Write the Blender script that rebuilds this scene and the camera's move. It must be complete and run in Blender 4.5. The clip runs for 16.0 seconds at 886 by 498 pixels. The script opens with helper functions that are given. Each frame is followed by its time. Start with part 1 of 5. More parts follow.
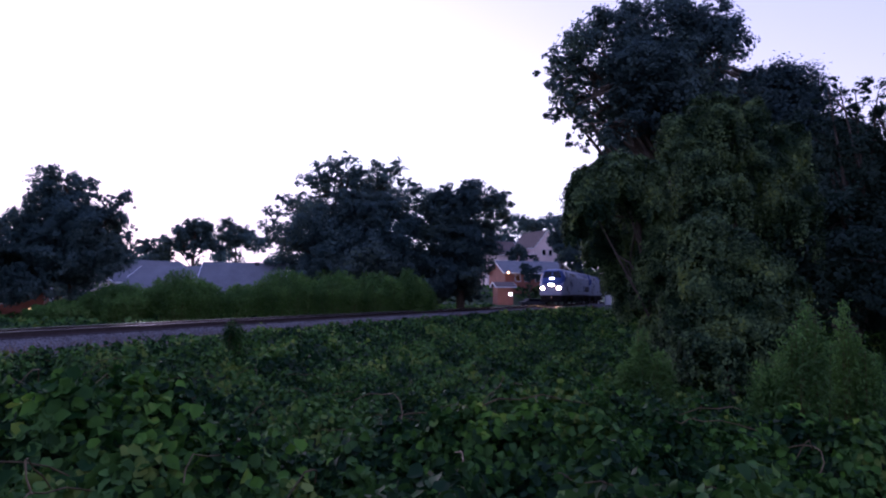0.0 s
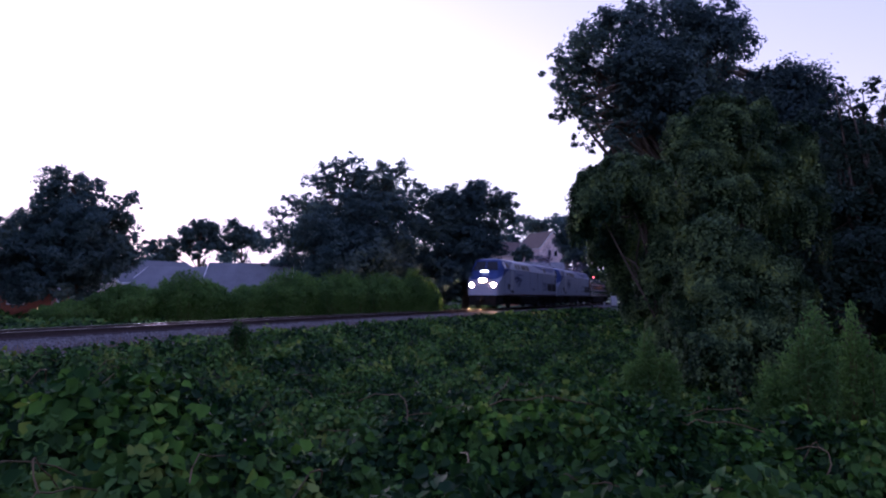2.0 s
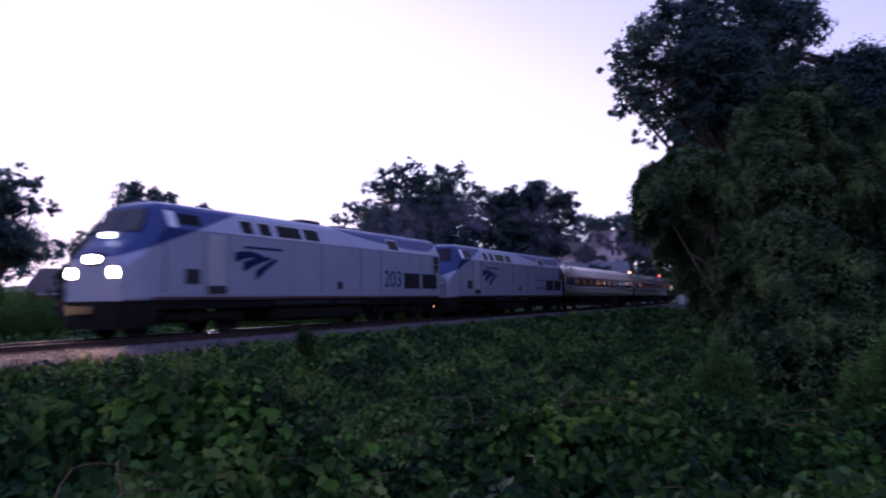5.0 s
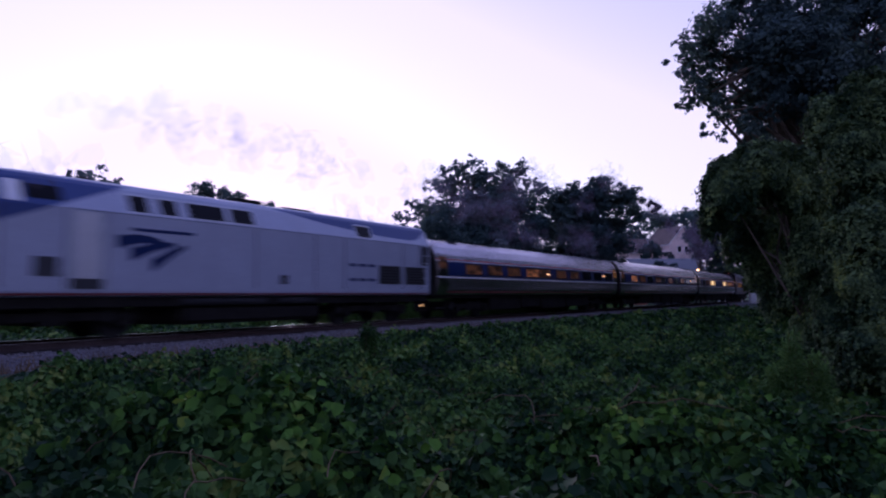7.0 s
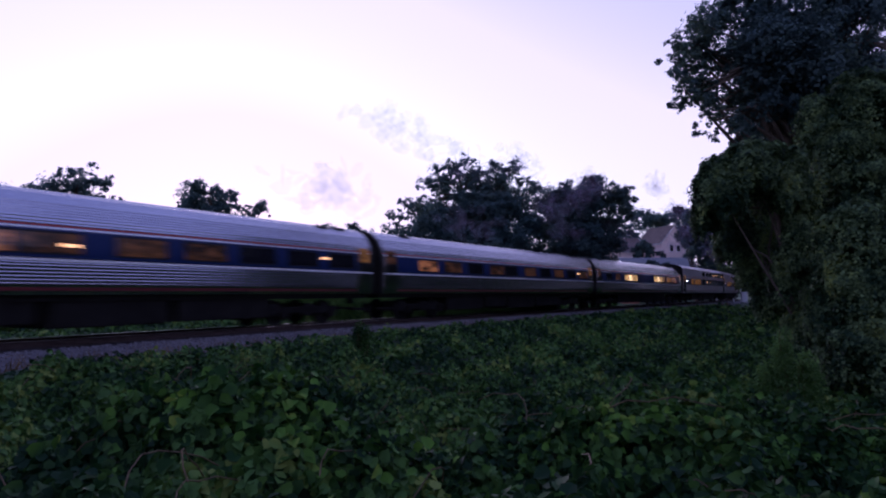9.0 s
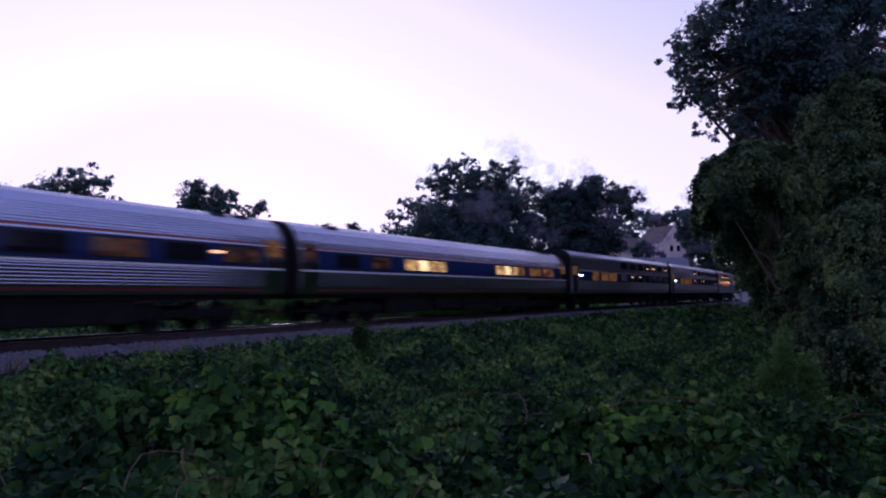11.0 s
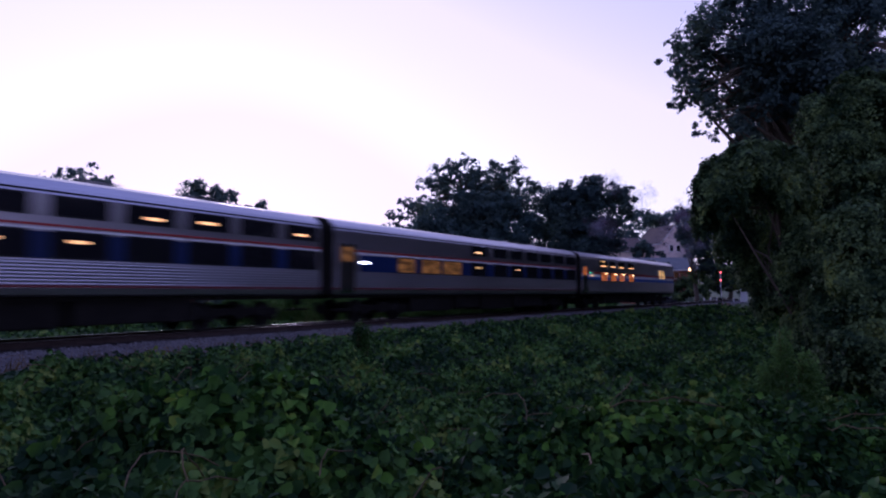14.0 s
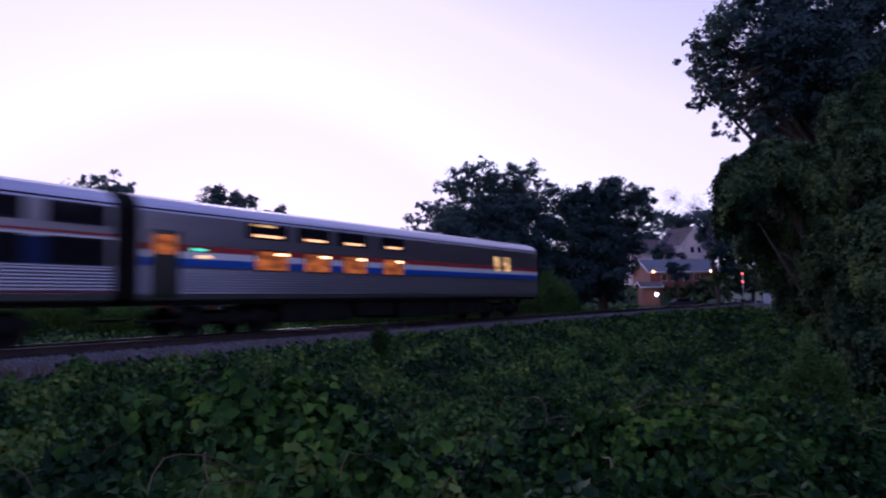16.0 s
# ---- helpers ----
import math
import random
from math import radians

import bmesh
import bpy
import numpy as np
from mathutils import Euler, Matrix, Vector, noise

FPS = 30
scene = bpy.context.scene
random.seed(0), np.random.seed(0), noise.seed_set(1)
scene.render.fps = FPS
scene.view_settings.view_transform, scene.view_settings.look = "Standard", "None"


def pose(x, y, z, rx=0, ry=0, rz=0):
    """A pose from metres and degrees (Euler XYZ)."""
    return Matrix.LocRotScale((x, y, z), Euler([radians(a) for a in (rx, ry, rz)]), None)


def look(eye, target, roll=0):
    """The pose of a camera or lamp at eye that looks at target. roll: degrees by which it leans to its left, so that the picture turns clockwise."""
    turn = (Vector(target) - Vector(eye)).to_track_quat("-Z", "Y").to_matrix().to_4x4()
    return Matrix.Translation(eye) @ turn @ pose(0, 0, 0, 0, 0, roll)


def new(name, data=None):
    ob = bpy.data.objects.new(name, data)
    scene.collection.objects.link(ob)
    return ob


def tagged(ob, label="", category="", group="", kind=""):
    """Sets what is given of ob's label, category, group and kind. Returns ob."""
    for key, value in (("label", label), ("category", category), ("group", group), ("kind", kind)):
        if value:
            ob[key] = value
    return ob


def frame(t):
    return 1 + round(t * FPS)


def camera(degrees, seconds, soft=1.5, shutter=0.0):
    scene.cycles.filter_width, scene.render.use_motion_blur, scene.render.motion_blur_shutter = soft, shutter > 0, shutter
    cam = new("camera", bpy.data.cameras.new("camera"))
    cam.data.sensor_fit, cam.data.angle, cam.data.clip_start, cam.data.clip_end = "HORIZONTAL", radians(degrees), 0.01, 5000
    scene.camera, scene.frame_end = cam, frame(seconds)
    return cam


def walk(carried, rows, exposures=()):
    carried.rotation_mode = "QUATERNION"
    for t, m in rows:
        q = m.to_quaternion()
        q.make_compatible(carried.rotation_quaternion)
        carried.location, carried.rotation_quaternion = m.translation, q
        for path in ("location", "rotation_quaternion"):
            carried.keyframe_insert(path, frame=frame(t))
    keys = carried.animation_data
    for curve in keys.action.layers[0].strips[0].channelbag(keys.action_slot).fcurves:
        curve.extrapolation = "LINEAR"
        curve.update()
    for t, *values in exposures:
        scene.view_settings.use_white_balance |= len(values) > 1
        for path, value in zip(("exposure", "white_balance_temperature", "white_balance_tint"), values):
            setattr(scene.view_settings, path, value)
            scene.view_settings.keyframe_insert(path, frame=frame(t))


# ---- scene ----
# The camera: hand-held on one spot, turning with the train.
EYE = (0.0, 0.0, 1.05)
PATH = (
    (0.0, 0.0, 3.99, -0.26), (0.5, 0.04, 3.99, -0.24), (1.0, 0.47, 4.04, -0.29), (1.5, 0.51, 4.04, -0.31),
    (2.0, 0.46, 4.04, -0.29), (2.5, 0.11, 3.99, -0.2), (3.0, 0.03, 4.01, -0.18), (3.5, 0.74, 4.05, 0.27),
    (4.0, 1.45, 4.22, 0.77), (4.5, 2.74, 4.3, 0.93), (5.0, 5.75, 4.31, 0.85), (5.2, 6.83, 4.31, 0.84),
    (6.0, 9.9, 4.25, 0.75), (6.7, 10.95, 4.15, 0.62), (7.3, 10.99, 4.1, 0.55), (7.5, 10.85, 4.05, 0.53),
    (8.0, 10.38, 3.97, 0.45), (8.5, 10.38, 4.01, 0.5), (12.0, 10.38, 4.01, 0.52), (15.0, 10.38, 4.01, 0.52),
    (15.5, 10.6, 4.06, 0.37), (16.0, 11.98, 4.31, 0.85))
cam = camera(67.2, 16.0, soft=2.1, shutter=0.9)
walk(cam, [(t, pose(*EYE, 90 + pitch, roll, yaw)) for t, yaw, pitch, roll in PATH],
     exposures=((0.0, 0.45, 5150, 30), (2.5, 0.4, 5150, 31), (5.0, 0.2, 5150, 33), (7.5, 0.0, 5150, 34), (16.0, 0.0, 5150, 34)))

# World and light: a bright dusk sky, the sun just under the trees ahead.
SUN_YAW = 28.0          # degrees to the left of straight ahead
world = bpy.data.worlds.new("dusk_sky")
scene.world = world
world.use_nodes = True
wn = world.node_tree.nodes
wn.clear()
sky = wn.new("ShaderNodeTexSky")
sky.sky_type, sky.sun_disc = "NISHITA", False
sky.sun_elevation, sky.sun_rotation = radians(2.5), radians(-SUN_YAW)
sky.air_density, sky.dust_density, sky.ozone_density = 1.0, 1.5, 2.0
lum, spread = wn.new("ShaderNodeRGBToBW"), wn.new("ShaderNodeMapRange")
spread.inputs["From Min"].default_value, spread.inputs["From Max"].default_value = 0.3, 4.5
haze = wn.new("ShaderNodeValToRGB")      # blue away from the afterglow, pinkish white towards it
haze.color_ramp.elements[0].color = (0.27, 0.315, 0.58, 1)
haze.color_ramp.elements[1].color = (0.98, 0.86, 0.88, 1)
upper = haze.color_ramp.elements.new(0.62)
upper.color = (1.06, 1.0, 0.98, 1)
mid = haze.color_ramp.elements.new(0.28)
mid.color = (0.97, 0.84, 0.83, 1)
back_sky, back_haze = wn.new("ShaderNodeBackground"), wn.new("ShaderNodeBackground")
back_sky.inputs["Strength"].default_value = 0.02
both, sky_out = wn.new("ShaderNodeAddShader"), wn.new("ShaderNodeOutputWorld")
for a, b in ((sky.outputs[0], back_sky.inputs[0]), (sky.outputs[0], lum.inputs[0]), (lum.outputs[0], spread.inputs["Value"]),
             (spread.outputs[0], haze.inputs[0]), (haze.outputs[0], back_haze.inputs[0]),
             (back_sky.outputs[0], both.inputs[0]), (back_haze.outputs[0], both.inputs[1]), (both.outputs[0], sky_out.inputs[0])):
    world.node_tree.links.new(a, b)
sun = new("sun", bpy.data.lights.new("sun", "SUN"))
sun.data.energy, sun.data.angle, sun.data.color = 0.5, radians(12), (1.0, 0.8, 0.75)
sun.matrix_world = look((0, 0, 0), (math.sin(radians(SUN_YAW)), -math.cos(radians(SUN_YAW)), -0.2))

# ---------------------------------------------------------------- materials


def material(name, color, rough=0.6, metal=0.0, vary=0.25, scale=3.0, fine=40.0, bump=0.1, stretch=(1, 1, 1),
             glow=None, glow_strength=0.0, spec=0.5, coat=0.0, island=False):
    """Principled surface with two scales of colour variation and a fine relief."""
    m = bpy.data.materials.new(name)
    m.use_nodes = True
    nt = m.node_tree
    bsdf = nt.nodes["Principled BSDF"]
    bsdf.inputs["Roughness"].default_value = rough
    bsdf.inputs["Metallic"].default_value = metal
    bsdf.inputs["Specular IOR Level"].default_value = spec
    bsdf.inputs["Coat Weight"].default_value = coat
    co = nt.nodes.new("ShaderNodeTexCoord")
    mp = nt.nodes.new("ShaderNodeMapping")
    mp.inputs["Scale"].default_value = stretch
    nt.links.new(co.outputs["Object"], mp.inputs[0])
    n1, n2 = nt.nodes.new("ShaderNodeTexNoise"), nt.nodes.new("ShaderNodeTexNoise")
    for n, s in ((n1, scale), (n2, fine)):
        n.inputs["Scale"].default_value = s
        n.inputs["Detail"].default_value = 4
        nt.links.new(mp.outputs[0], n.inputs["Vector"])
    add = nt.nodes.new("ShaderNodeMath")
    add.operation = "ADD"
    nt.links.new(n1.outputs[0], add.inputs[0])
    nt.links.new(n2.outputs[0], add.inputs[1])
    fac = add.outputs[0]
    if island:
        geo = nt.nodes.new("ShaderNodeNewGeometry")
        add2 = nt.nodes.new("ShaderNodeMath")
        add2.operation = "ADD"
        nt.links.new(add.outputs[0], add2.inputs[0])
        nt.links.new(geo.outputs["Random Per Island"], add2.inputs[1])
        fac = add2.outputs[0]
    ramp = nt.nodes.new("ShaderNodeMapRange")
    ramp.inputs["From Min"].default_value = 0.6
    ramp.inputs["From Max"].default_value = 2.2 if island else 1.4
    ramp.inputs["To Min"].default_value = 1 - vary
    ramp.inputs["To Max"].default_value = 1 + vary
    nt.links.new(fac, ramp.inputs["Value"])
    mul = nt.nodes.new("ShaderNodeVectorMath")
    mul.operation = "SCALE"
    mul.inputs[0].default_value = color
    nt.links.new(ramp.outputs[0], mul.inputs["Scale"])
    nt.links.new(mul.outputs[0], bsdf.inputs["Base Color"])
    if bump:
        bp = nt.nodes.new("ShaderNodeBump")
        bp.inputs["Strength"].default_value = bump
        bp.inputs["Distance"].default_value = 0.02
        nt.links.new(n2.outputs[0], bp.inputs["Height"])
        nt.links.new(bp.outputs[0], bsdf.inputs["Normal"])
    if glow:
        bsdf.inputs["Emission Color"].default_value = (*glow, 1)
        bsdf.inputs["Emission Strength"].default_value = glow_strength
    return m


def leaf_material(name, dark, light, yellow, through_light=0.3, patch=0.35, gloss=0.18, rough=0.6):
    """Leaf surface: colour differs from leaf to leaf and over larger patches; some light passes through."""
    m = bpy.data.materials.new(name)
    m.use_nodes = True
    nt = m.node_tree
    bsdf = nt.nodes["Principled BSDF"]
    out = nt.nodes["Material Output"]
    bsdf.inputs["Roughness"].default_value = rough
    bsdf.inputs["Specular IOR Level"].default_value = gloss
    geo = nt.nodes.new("ShaderNodeNewGeometry")
    co = nt.nodes.new("ShaderNodeTexCoord")
    noi = nt.nodes.new("ShaderNodeTexNoise")
    noi.inputs["Scale"].default_value = patch
    noi.inputs["Detail"].default_value = 3
    nt.links.new(co.outputs["Object"], noi.inputs["Vector"])
    ramp = nt.nodes.new("ShaderNodeValToRGB")
    els = ramp.color_ramp.elements
    els[0].color, els[1].color = (*dark, 1), (*light, 1)
    els[0].position, els[1].position = 0.25, 0.8
    e = els.new(0.97)
    e.color = (*yellow, 1)
    mixv = nt.nodes.new("ShaderNodeMath")
    mixv.operation = "MULTIPLY_ADD"
    mixv.inputs[1].default_value = 0.55
    sub = nt.nodes.new("ShaderNodeMath")
    sub.operation = "MULTIPLY_ADD"
    sub.inputs[1].default_value, sub.inputs[2].default_value = 2.4, -1.02
    nt.links.new(noi.outputs[0], sub.inputs[0])
    nt.links.new(geo.outputs["Random Per Island"], mixv.inputs[0])
    nt.links.new(sub.outputs[0], mixv.inputs[2])
    nt.links.new(mixv.outputs[0], ramp.inputs[0])
    nt.links.new(ramp.outputs[0], bsdf.inputs["Base Color"])
    tr = nt.nodes.new("ShaderNodeBsdfTranslucent")
    nt.links.new(ramp.outputs[0], tr.inputs["Color"])
    mx = nt.nodes.new("ShaderNodeMixShader")
    mx.inputs[0].default_value = through_light
    nt.links.new(bsdf.outputs[0], mx.inputs[1])
    nt.links.new(tr.outputs[0], mx.inputs[2])
    nt.links.new(mx.outputs[0], out.inputs["Surface"])
    return m


M = {
    "soil": material("soil", (0.035, 0.04, 0.018), 0.95, vary=0.5, scale=0.6, fine=9, bump=0.6),
    "grass_ground": material("grass_ground", (0.02, 0.045, 0.014), 0.95, vary=0.5, scale=0.15, fine=6, bump=0.6),
    "ballast": material("ballast", (0.125, 0.115, 0.125), 0.9, spec=0.1, vary=0.45, scale=1.5, fine=14, bump=1.0),
    "dark_bed": material("dark_ballast", (0.032, 0.028, 0.03), 0.95, spec=0.05, vary=0.5, scale=1.5, fine=14, bump=1.0),
    "stone": material("stone", (0.145, 0.135, 0.145), 0.9, spec=0.1, vary=0.5, scale=3, fine=30, bump=0.3, island=True),
    "sleeper": material("sleeper_wood", (0.035, 0.03, 0.03), 0.9, spec=0.1, vary=0.4, scale=3, fine=40, bump=0.4, stretch=(6, 1, 1)),
    "rail": material("rail_steel", (0.06, 0.045, 0.045), 0.8, 0.1, spec=0.15, vary=0.35, scale=4, fine=50),
    "rail_top": material("rail_polished", (0.6, 0.58, 0.6), 0.34, 1.0, vary=0.1),
    "bark": material("bark", (0.09, 0.07, 0.055), 0.9, vary=0.5, scale=4, fine=25, bump=0.8, stretch=(1, 1, 0.25)),
    "silver": material("silver_paint", (0.46, 0.47, 0.52), 0.42, 0.25, vary=0.12, scale=0.7, fine=12, bump=0.03),
    "steel": material("stainless_steel", (0.46, 0.44, 0.49), 0.21, 1.0, vary=0.18, scale=0.6, fine=15, bump=0.025, stretch=(0.3, 1, 2)),
    "brushed": material("brushed_steel", (0.5, 0.47, 0.53), 0.31, 0.95, vary=0.18, scale=0.6, fine=15, bump=0.025, stretch=(0.3, 1, 2)),
    "blue": material("blue_paint", (0.009, 0.02, 0.085), 0.4, 0.0, spec=0.2, vary=0.15, scale=0.8, fine=14, bump=0.03),
    "dull_red": material("dull_red_paint", (0.13, 0.02, 0.025), 0.5, vary=0.2, bump=0.02),
    "red": material("red_paint", (0.34, 0.03, 0.03), 0.45, vary=0.15, bump=0.02),
    "white": material("white_paint", (0.75, 0.75, 0.78), 0.45, vary=0.1, bump=0.02),
    "black": material("sooty_underframe", (0.014, 0.013, 0.013), 0.85, spec=0.08, vary=0.5, scale=2, fine=20, bump=0.3),
    "dark": material("dark_rubber", (0.02, 0.02, 0.023), 0.75, vary=0.3, spec=0.15),
    "grille": material("grille", (0.03, 0.032, 0.04), 0.6, 0.3, vary=0.3),
    "glass_dark": material("dark_glass", (0.01, 0.01, 0.014), 0.1, vary=0.2, bump=0.0, spec=0.3),
    "engine_glass": material("engine_glass", (0.008, 0.008, 0.011), 0.3, vary=0.2, bump=0.0, spec=0.06),
    "lamp_white": material("lamp_white", (1, 1, 1), 0.3, glow=(1.0, 0.58, 0.24), glow_strength=1000, vary=0, bump=0),
    "lamp_off": material("unlit_lamp", (0.5, 0.5, 0.52), 0.15, vary=0.1, bump=0),
    "lamp_small": material("lamp_small", (1, 1, 1), 0.3, glow=(1.0, 0.95, 0.85), glow_strength=9, vary=0, bump=0),
    "lamp_warm": material("lamp_warm", (1, 0.8, 0.5), 0.3, glow=(1.0, 0.5, 0.16), glow_strength=6, vary=0, bump=0),
    "lamp_green": material("lamp_green", (0.3, 1, 0.6), 0.3, glow=(0.05, 0.9, 0.4), glow_strength=1.3, vary=0, bump=0),
    "lamp_red": material("lamp_red", (1, 0.2, 0.2), 0.3, glow=(1.0, 0.1, 0.08), glow_strength=6, vary=0, bump=0),
    "shingle": material("roof_shingle", (0.13, 0.135, 0.155), 0.9, vary=0.25, scale=1, fine=8, bump=0.5),
    "shingle_brown": material("roof_shingle_brown", (0.10, 0.072, 0.068), 0.9, vary=0.25, scale=1, fine=8, bump=0.5),
    "siding": material("pale_siding", (0.68, 0.55, 0.54), 0.7, vary=0.1, scale=1, fine=8, bump=0.2),
    "brick": material("brick_wall", (0.26, 0.1, 0.07), 0.85, vary=0.3, scale=1, fine=14, bump=0.4),
    "kudzu": leaf_material("kudzu_leaf", (0.008, 0.032, 0.009), (0.082, 0.175, 0.034), (0.17, 0.23, 0.045), 0.3, 0.75, 0.16),
    "vine": leaf_material("vine_leaf", (0.009, 0.028, 0.011), (0.125, 0.19, 0.072), (0.18, 0.23, 0.055), 0.22, 0.9, 0.14),
    "young": leaf_material("young_creeper_leaf", (0.012, 0.045, 0.008), (0.095, 0.21, 0.026), (0.2, 0.28, 0.04), 0.3, 1.3, 0.12),
    "oak": leaf_material("oak_leaf", (0.042, 0.076, 0.08), (0.09, 0.14, 0.13), (0.1, 0.15, 0.1), 0.46, 0.25),
    "wood": leaf_material("wood_leaf", (0.018, 0.038, 0.026), (0.05, 0.085, 0.058), (0.07, 0.1, 0.06), 0.35, 0.25),
    # distance haze is put into this colour: paler and bluer than the oak
    "hazed_far_leaf": leaf_material("hazed_far_leaf", (0.065, 0.115, 0.12), (0.14, 0.2, 0.185), (0.14, 0.195, 0.13), 0.6, 0.2),
    "shrub": leaf_material("shrub_leaf", (0.07, 0.145, 0.038), (0.145, 0.27, 0.06), (0.16, 0.24, 0.07), 0.45, 0.4),
    "dry": leaf_material("dry_stem", (0.09, 0.06, 0.03), (0.16, 0.11, 0.055), (0.22, 0.15, 0.07), 0.2, 0.6),
}

# ---------------------------------------------------------------- mesh helpers


def mesh_of(name, geo, mat, smooth=False):
    me = bpy.data.meshes.new(name)
    if isinstance(geo, bmesh.types.BMesh):
        bmesh.ops.recalc_face_normals(geo, faces=geo.faces)
        geo.to_mesh(me)
        geo.free()
    else:
        v, f = geo
        v, f = np.asarray(v, np.float32), np.asarray(f, np.int32)
        me.vertices.add(len(v))
        me.vertices.foreach_set("co", v.ravel())
        k = f.shape[1]
        me.loops.add(f.size)
        me.loops.foreach_set("vertex_index", f.ravel())
        me.polygons.add(len(f))
        me.polygons.foreach_set("loop_start", np.arange(0, f.size, k, dtype=np.int32))
        me.update(calc_edges=True)
        me.validate()
    me.materials.append(M[mat] if isinstance(mat, str) else mat)
    if smooth:
        me.polygons.foreach_set("use_smooth", np.ones(len(me.polygons), bool))
    return me


def part(name, geo, mat, parent=None, label="", smooth=False):
    """One mesh object under a thing or under a part."""
    ob = new(name, mesh_of(name, geo, mat, smooth))
    if parent is not None:
        ob.parent = parent
    if label:
        tagged(ob, label)
    return ob


def thing(name, label, category, m=None, group="", kind=""):
    ob = tagged(new(name), label, category, group, kind)
    if m is not None:
        ob.matrix_world = m
    return ob


def box(bm, x0, x1, y0, y1, z0, z1, bevel=0.0):
    vs = [bm.verts.new((x, y, z)) for x in (x0, x1) for y in (y0, y1) for z in (z0, z1)]
    fs = [bm.faces.new([vs[i] for i in q]) for q in
          ((0, 1, 3, 2), (4, 6, 7, 5), (0, 4, 5, 1), (2, 3, 7, 6), (0, 2, 6, 4), (1, 5, 7, 3))]
    if bevel:
        bmesh.ops.bevel(bm, geom=list({e for f in fs for e in f.edges}), offset=bevel, segments=2, affect="EDGES")
    return bm


def boxes(*specs, bevel=0.0):
    bm = bmesh.new()
    for s in specs:
        box(bm, *s, bevel=bevel)
    return bm


def tube(bm, a, b, r0, r1, seg=10, caps=True):
    a, b = Vector(a), Vector(b)
    q = (b - a).to_track_quat("Z", "Y").to_matrix()
    rings = []
    for p, r in ((a, r0), (b, r1)):
        rings.append([bm.verts.new(p + q @ Vector((r * math.cos(i * math.tau / seg), r * math.sin(i * math.tau / seg), 0)))
                      for i in range(seg)])
    for i in range(seg):
        j = (i + 1) % seg
        bm.faces.new((rings[0][i], rings[0][j], rings[1][j], rings[1][i]))
    if caps:
        bm.faces.new(rings[0][::-1]), bm.faces.new(rings[1])
    return bm


def tubes(*specs, seg=10):
    bm = bmesh.new()
    for s in specs:
        tube(bm, *s, seg=seg)
    return bm


def loft(sections, closed=True, caps=True):
    """Skin through rings of points of equal number."""
    bm = bmesh.new()
    rings = [[bm.verts.new(p) for p in s] for s in sections]
    n = len(rings[0])
    for a, b in zip(rings, rings[1:]):
        for i in range(n if closed else n - 1):
            j = (i + 1) % n
            bm.faces.new((a[i], a[j], b[j], b[i]))
    if caps and closed:
        bm.faces.new(rings[0]), bm.faces.new(rings[-1][::-1])
    return bm


# ---------------------------------------------------------------- the line of the track
# s: metres along the track, away from the camera; straight beyond the bend.
S = np.arange(-330.0, 330.1, 0.5)
_c = np.clip(S, -35, 150)
HEADING = 0.3783 + 1.5477e-3 * _c - 5.0054e-5 * _c * _c / 2
_d = np.stack([np.sin(HEADING), np.cos(HEADING)], 1)
TRACK = np.vstack([[0, 0], np.cumsum((_d[1:] + _d[:-1]) * 0.25, 0)])
TRACK += np.array((-9.03, 28.06)) - TRACK[660]


def on_track(s):
    """Centre of the track at s and its direction away from the camera."""
    p = np.array((np.interp(s, S, TRACK[:, 0]), np.interp(s, S, TRACK[:, 1])))
    h = np.interp(s, S, HEADING)
    return p, np.array((math.sin(h), math.cos(h)))


def beside_track(x, y):
    """Metres from the track's centre line, positive on the camera's side."""
    x, y = np.asarray(x, float), np.asarray(y, float)
    shape = x.shape
    q = np.stack([x.ravel(), y.ravel()], 1)
    pts, dirs = TRACK[::4], _d[::4]
    res = np.empty(len(q))
    for i in range(0, len(q), 4000):
        dd = q[i:i + 4000, None, :] - pts[None]
        k = np.argmin((dd ** 2).sum(2), 1)
        r = q[i:i + 4000] - pts[k]
        res[i:i + 4000] = r[:, 0] * dirs[k, 1] - r[:, 1] * dirs[k, 0]
    return res.reshape(shape)


def wave(x, y, scale, seed):
    """Smooth uneven relief between -1 and 1."""
    r = np.random.RandomState(seed)
    z = np.zeros_like(np.asarray(x, float))
    for k in range(7):
        a, ph, fr = r.uniform(0, math.tau), r.uniform(0, math.tau), r.uniform(0.6, 1.7) / scale
        z += np.sin((x * math.cos(a) + y * math.sin(a)) * fr * math.tau + ph)
    return z / 3.5


def ease(v, a, b):
    u = np.clip((v - a) / (b - a), 0, 1)
    return u * u * (3 - 2 * u)


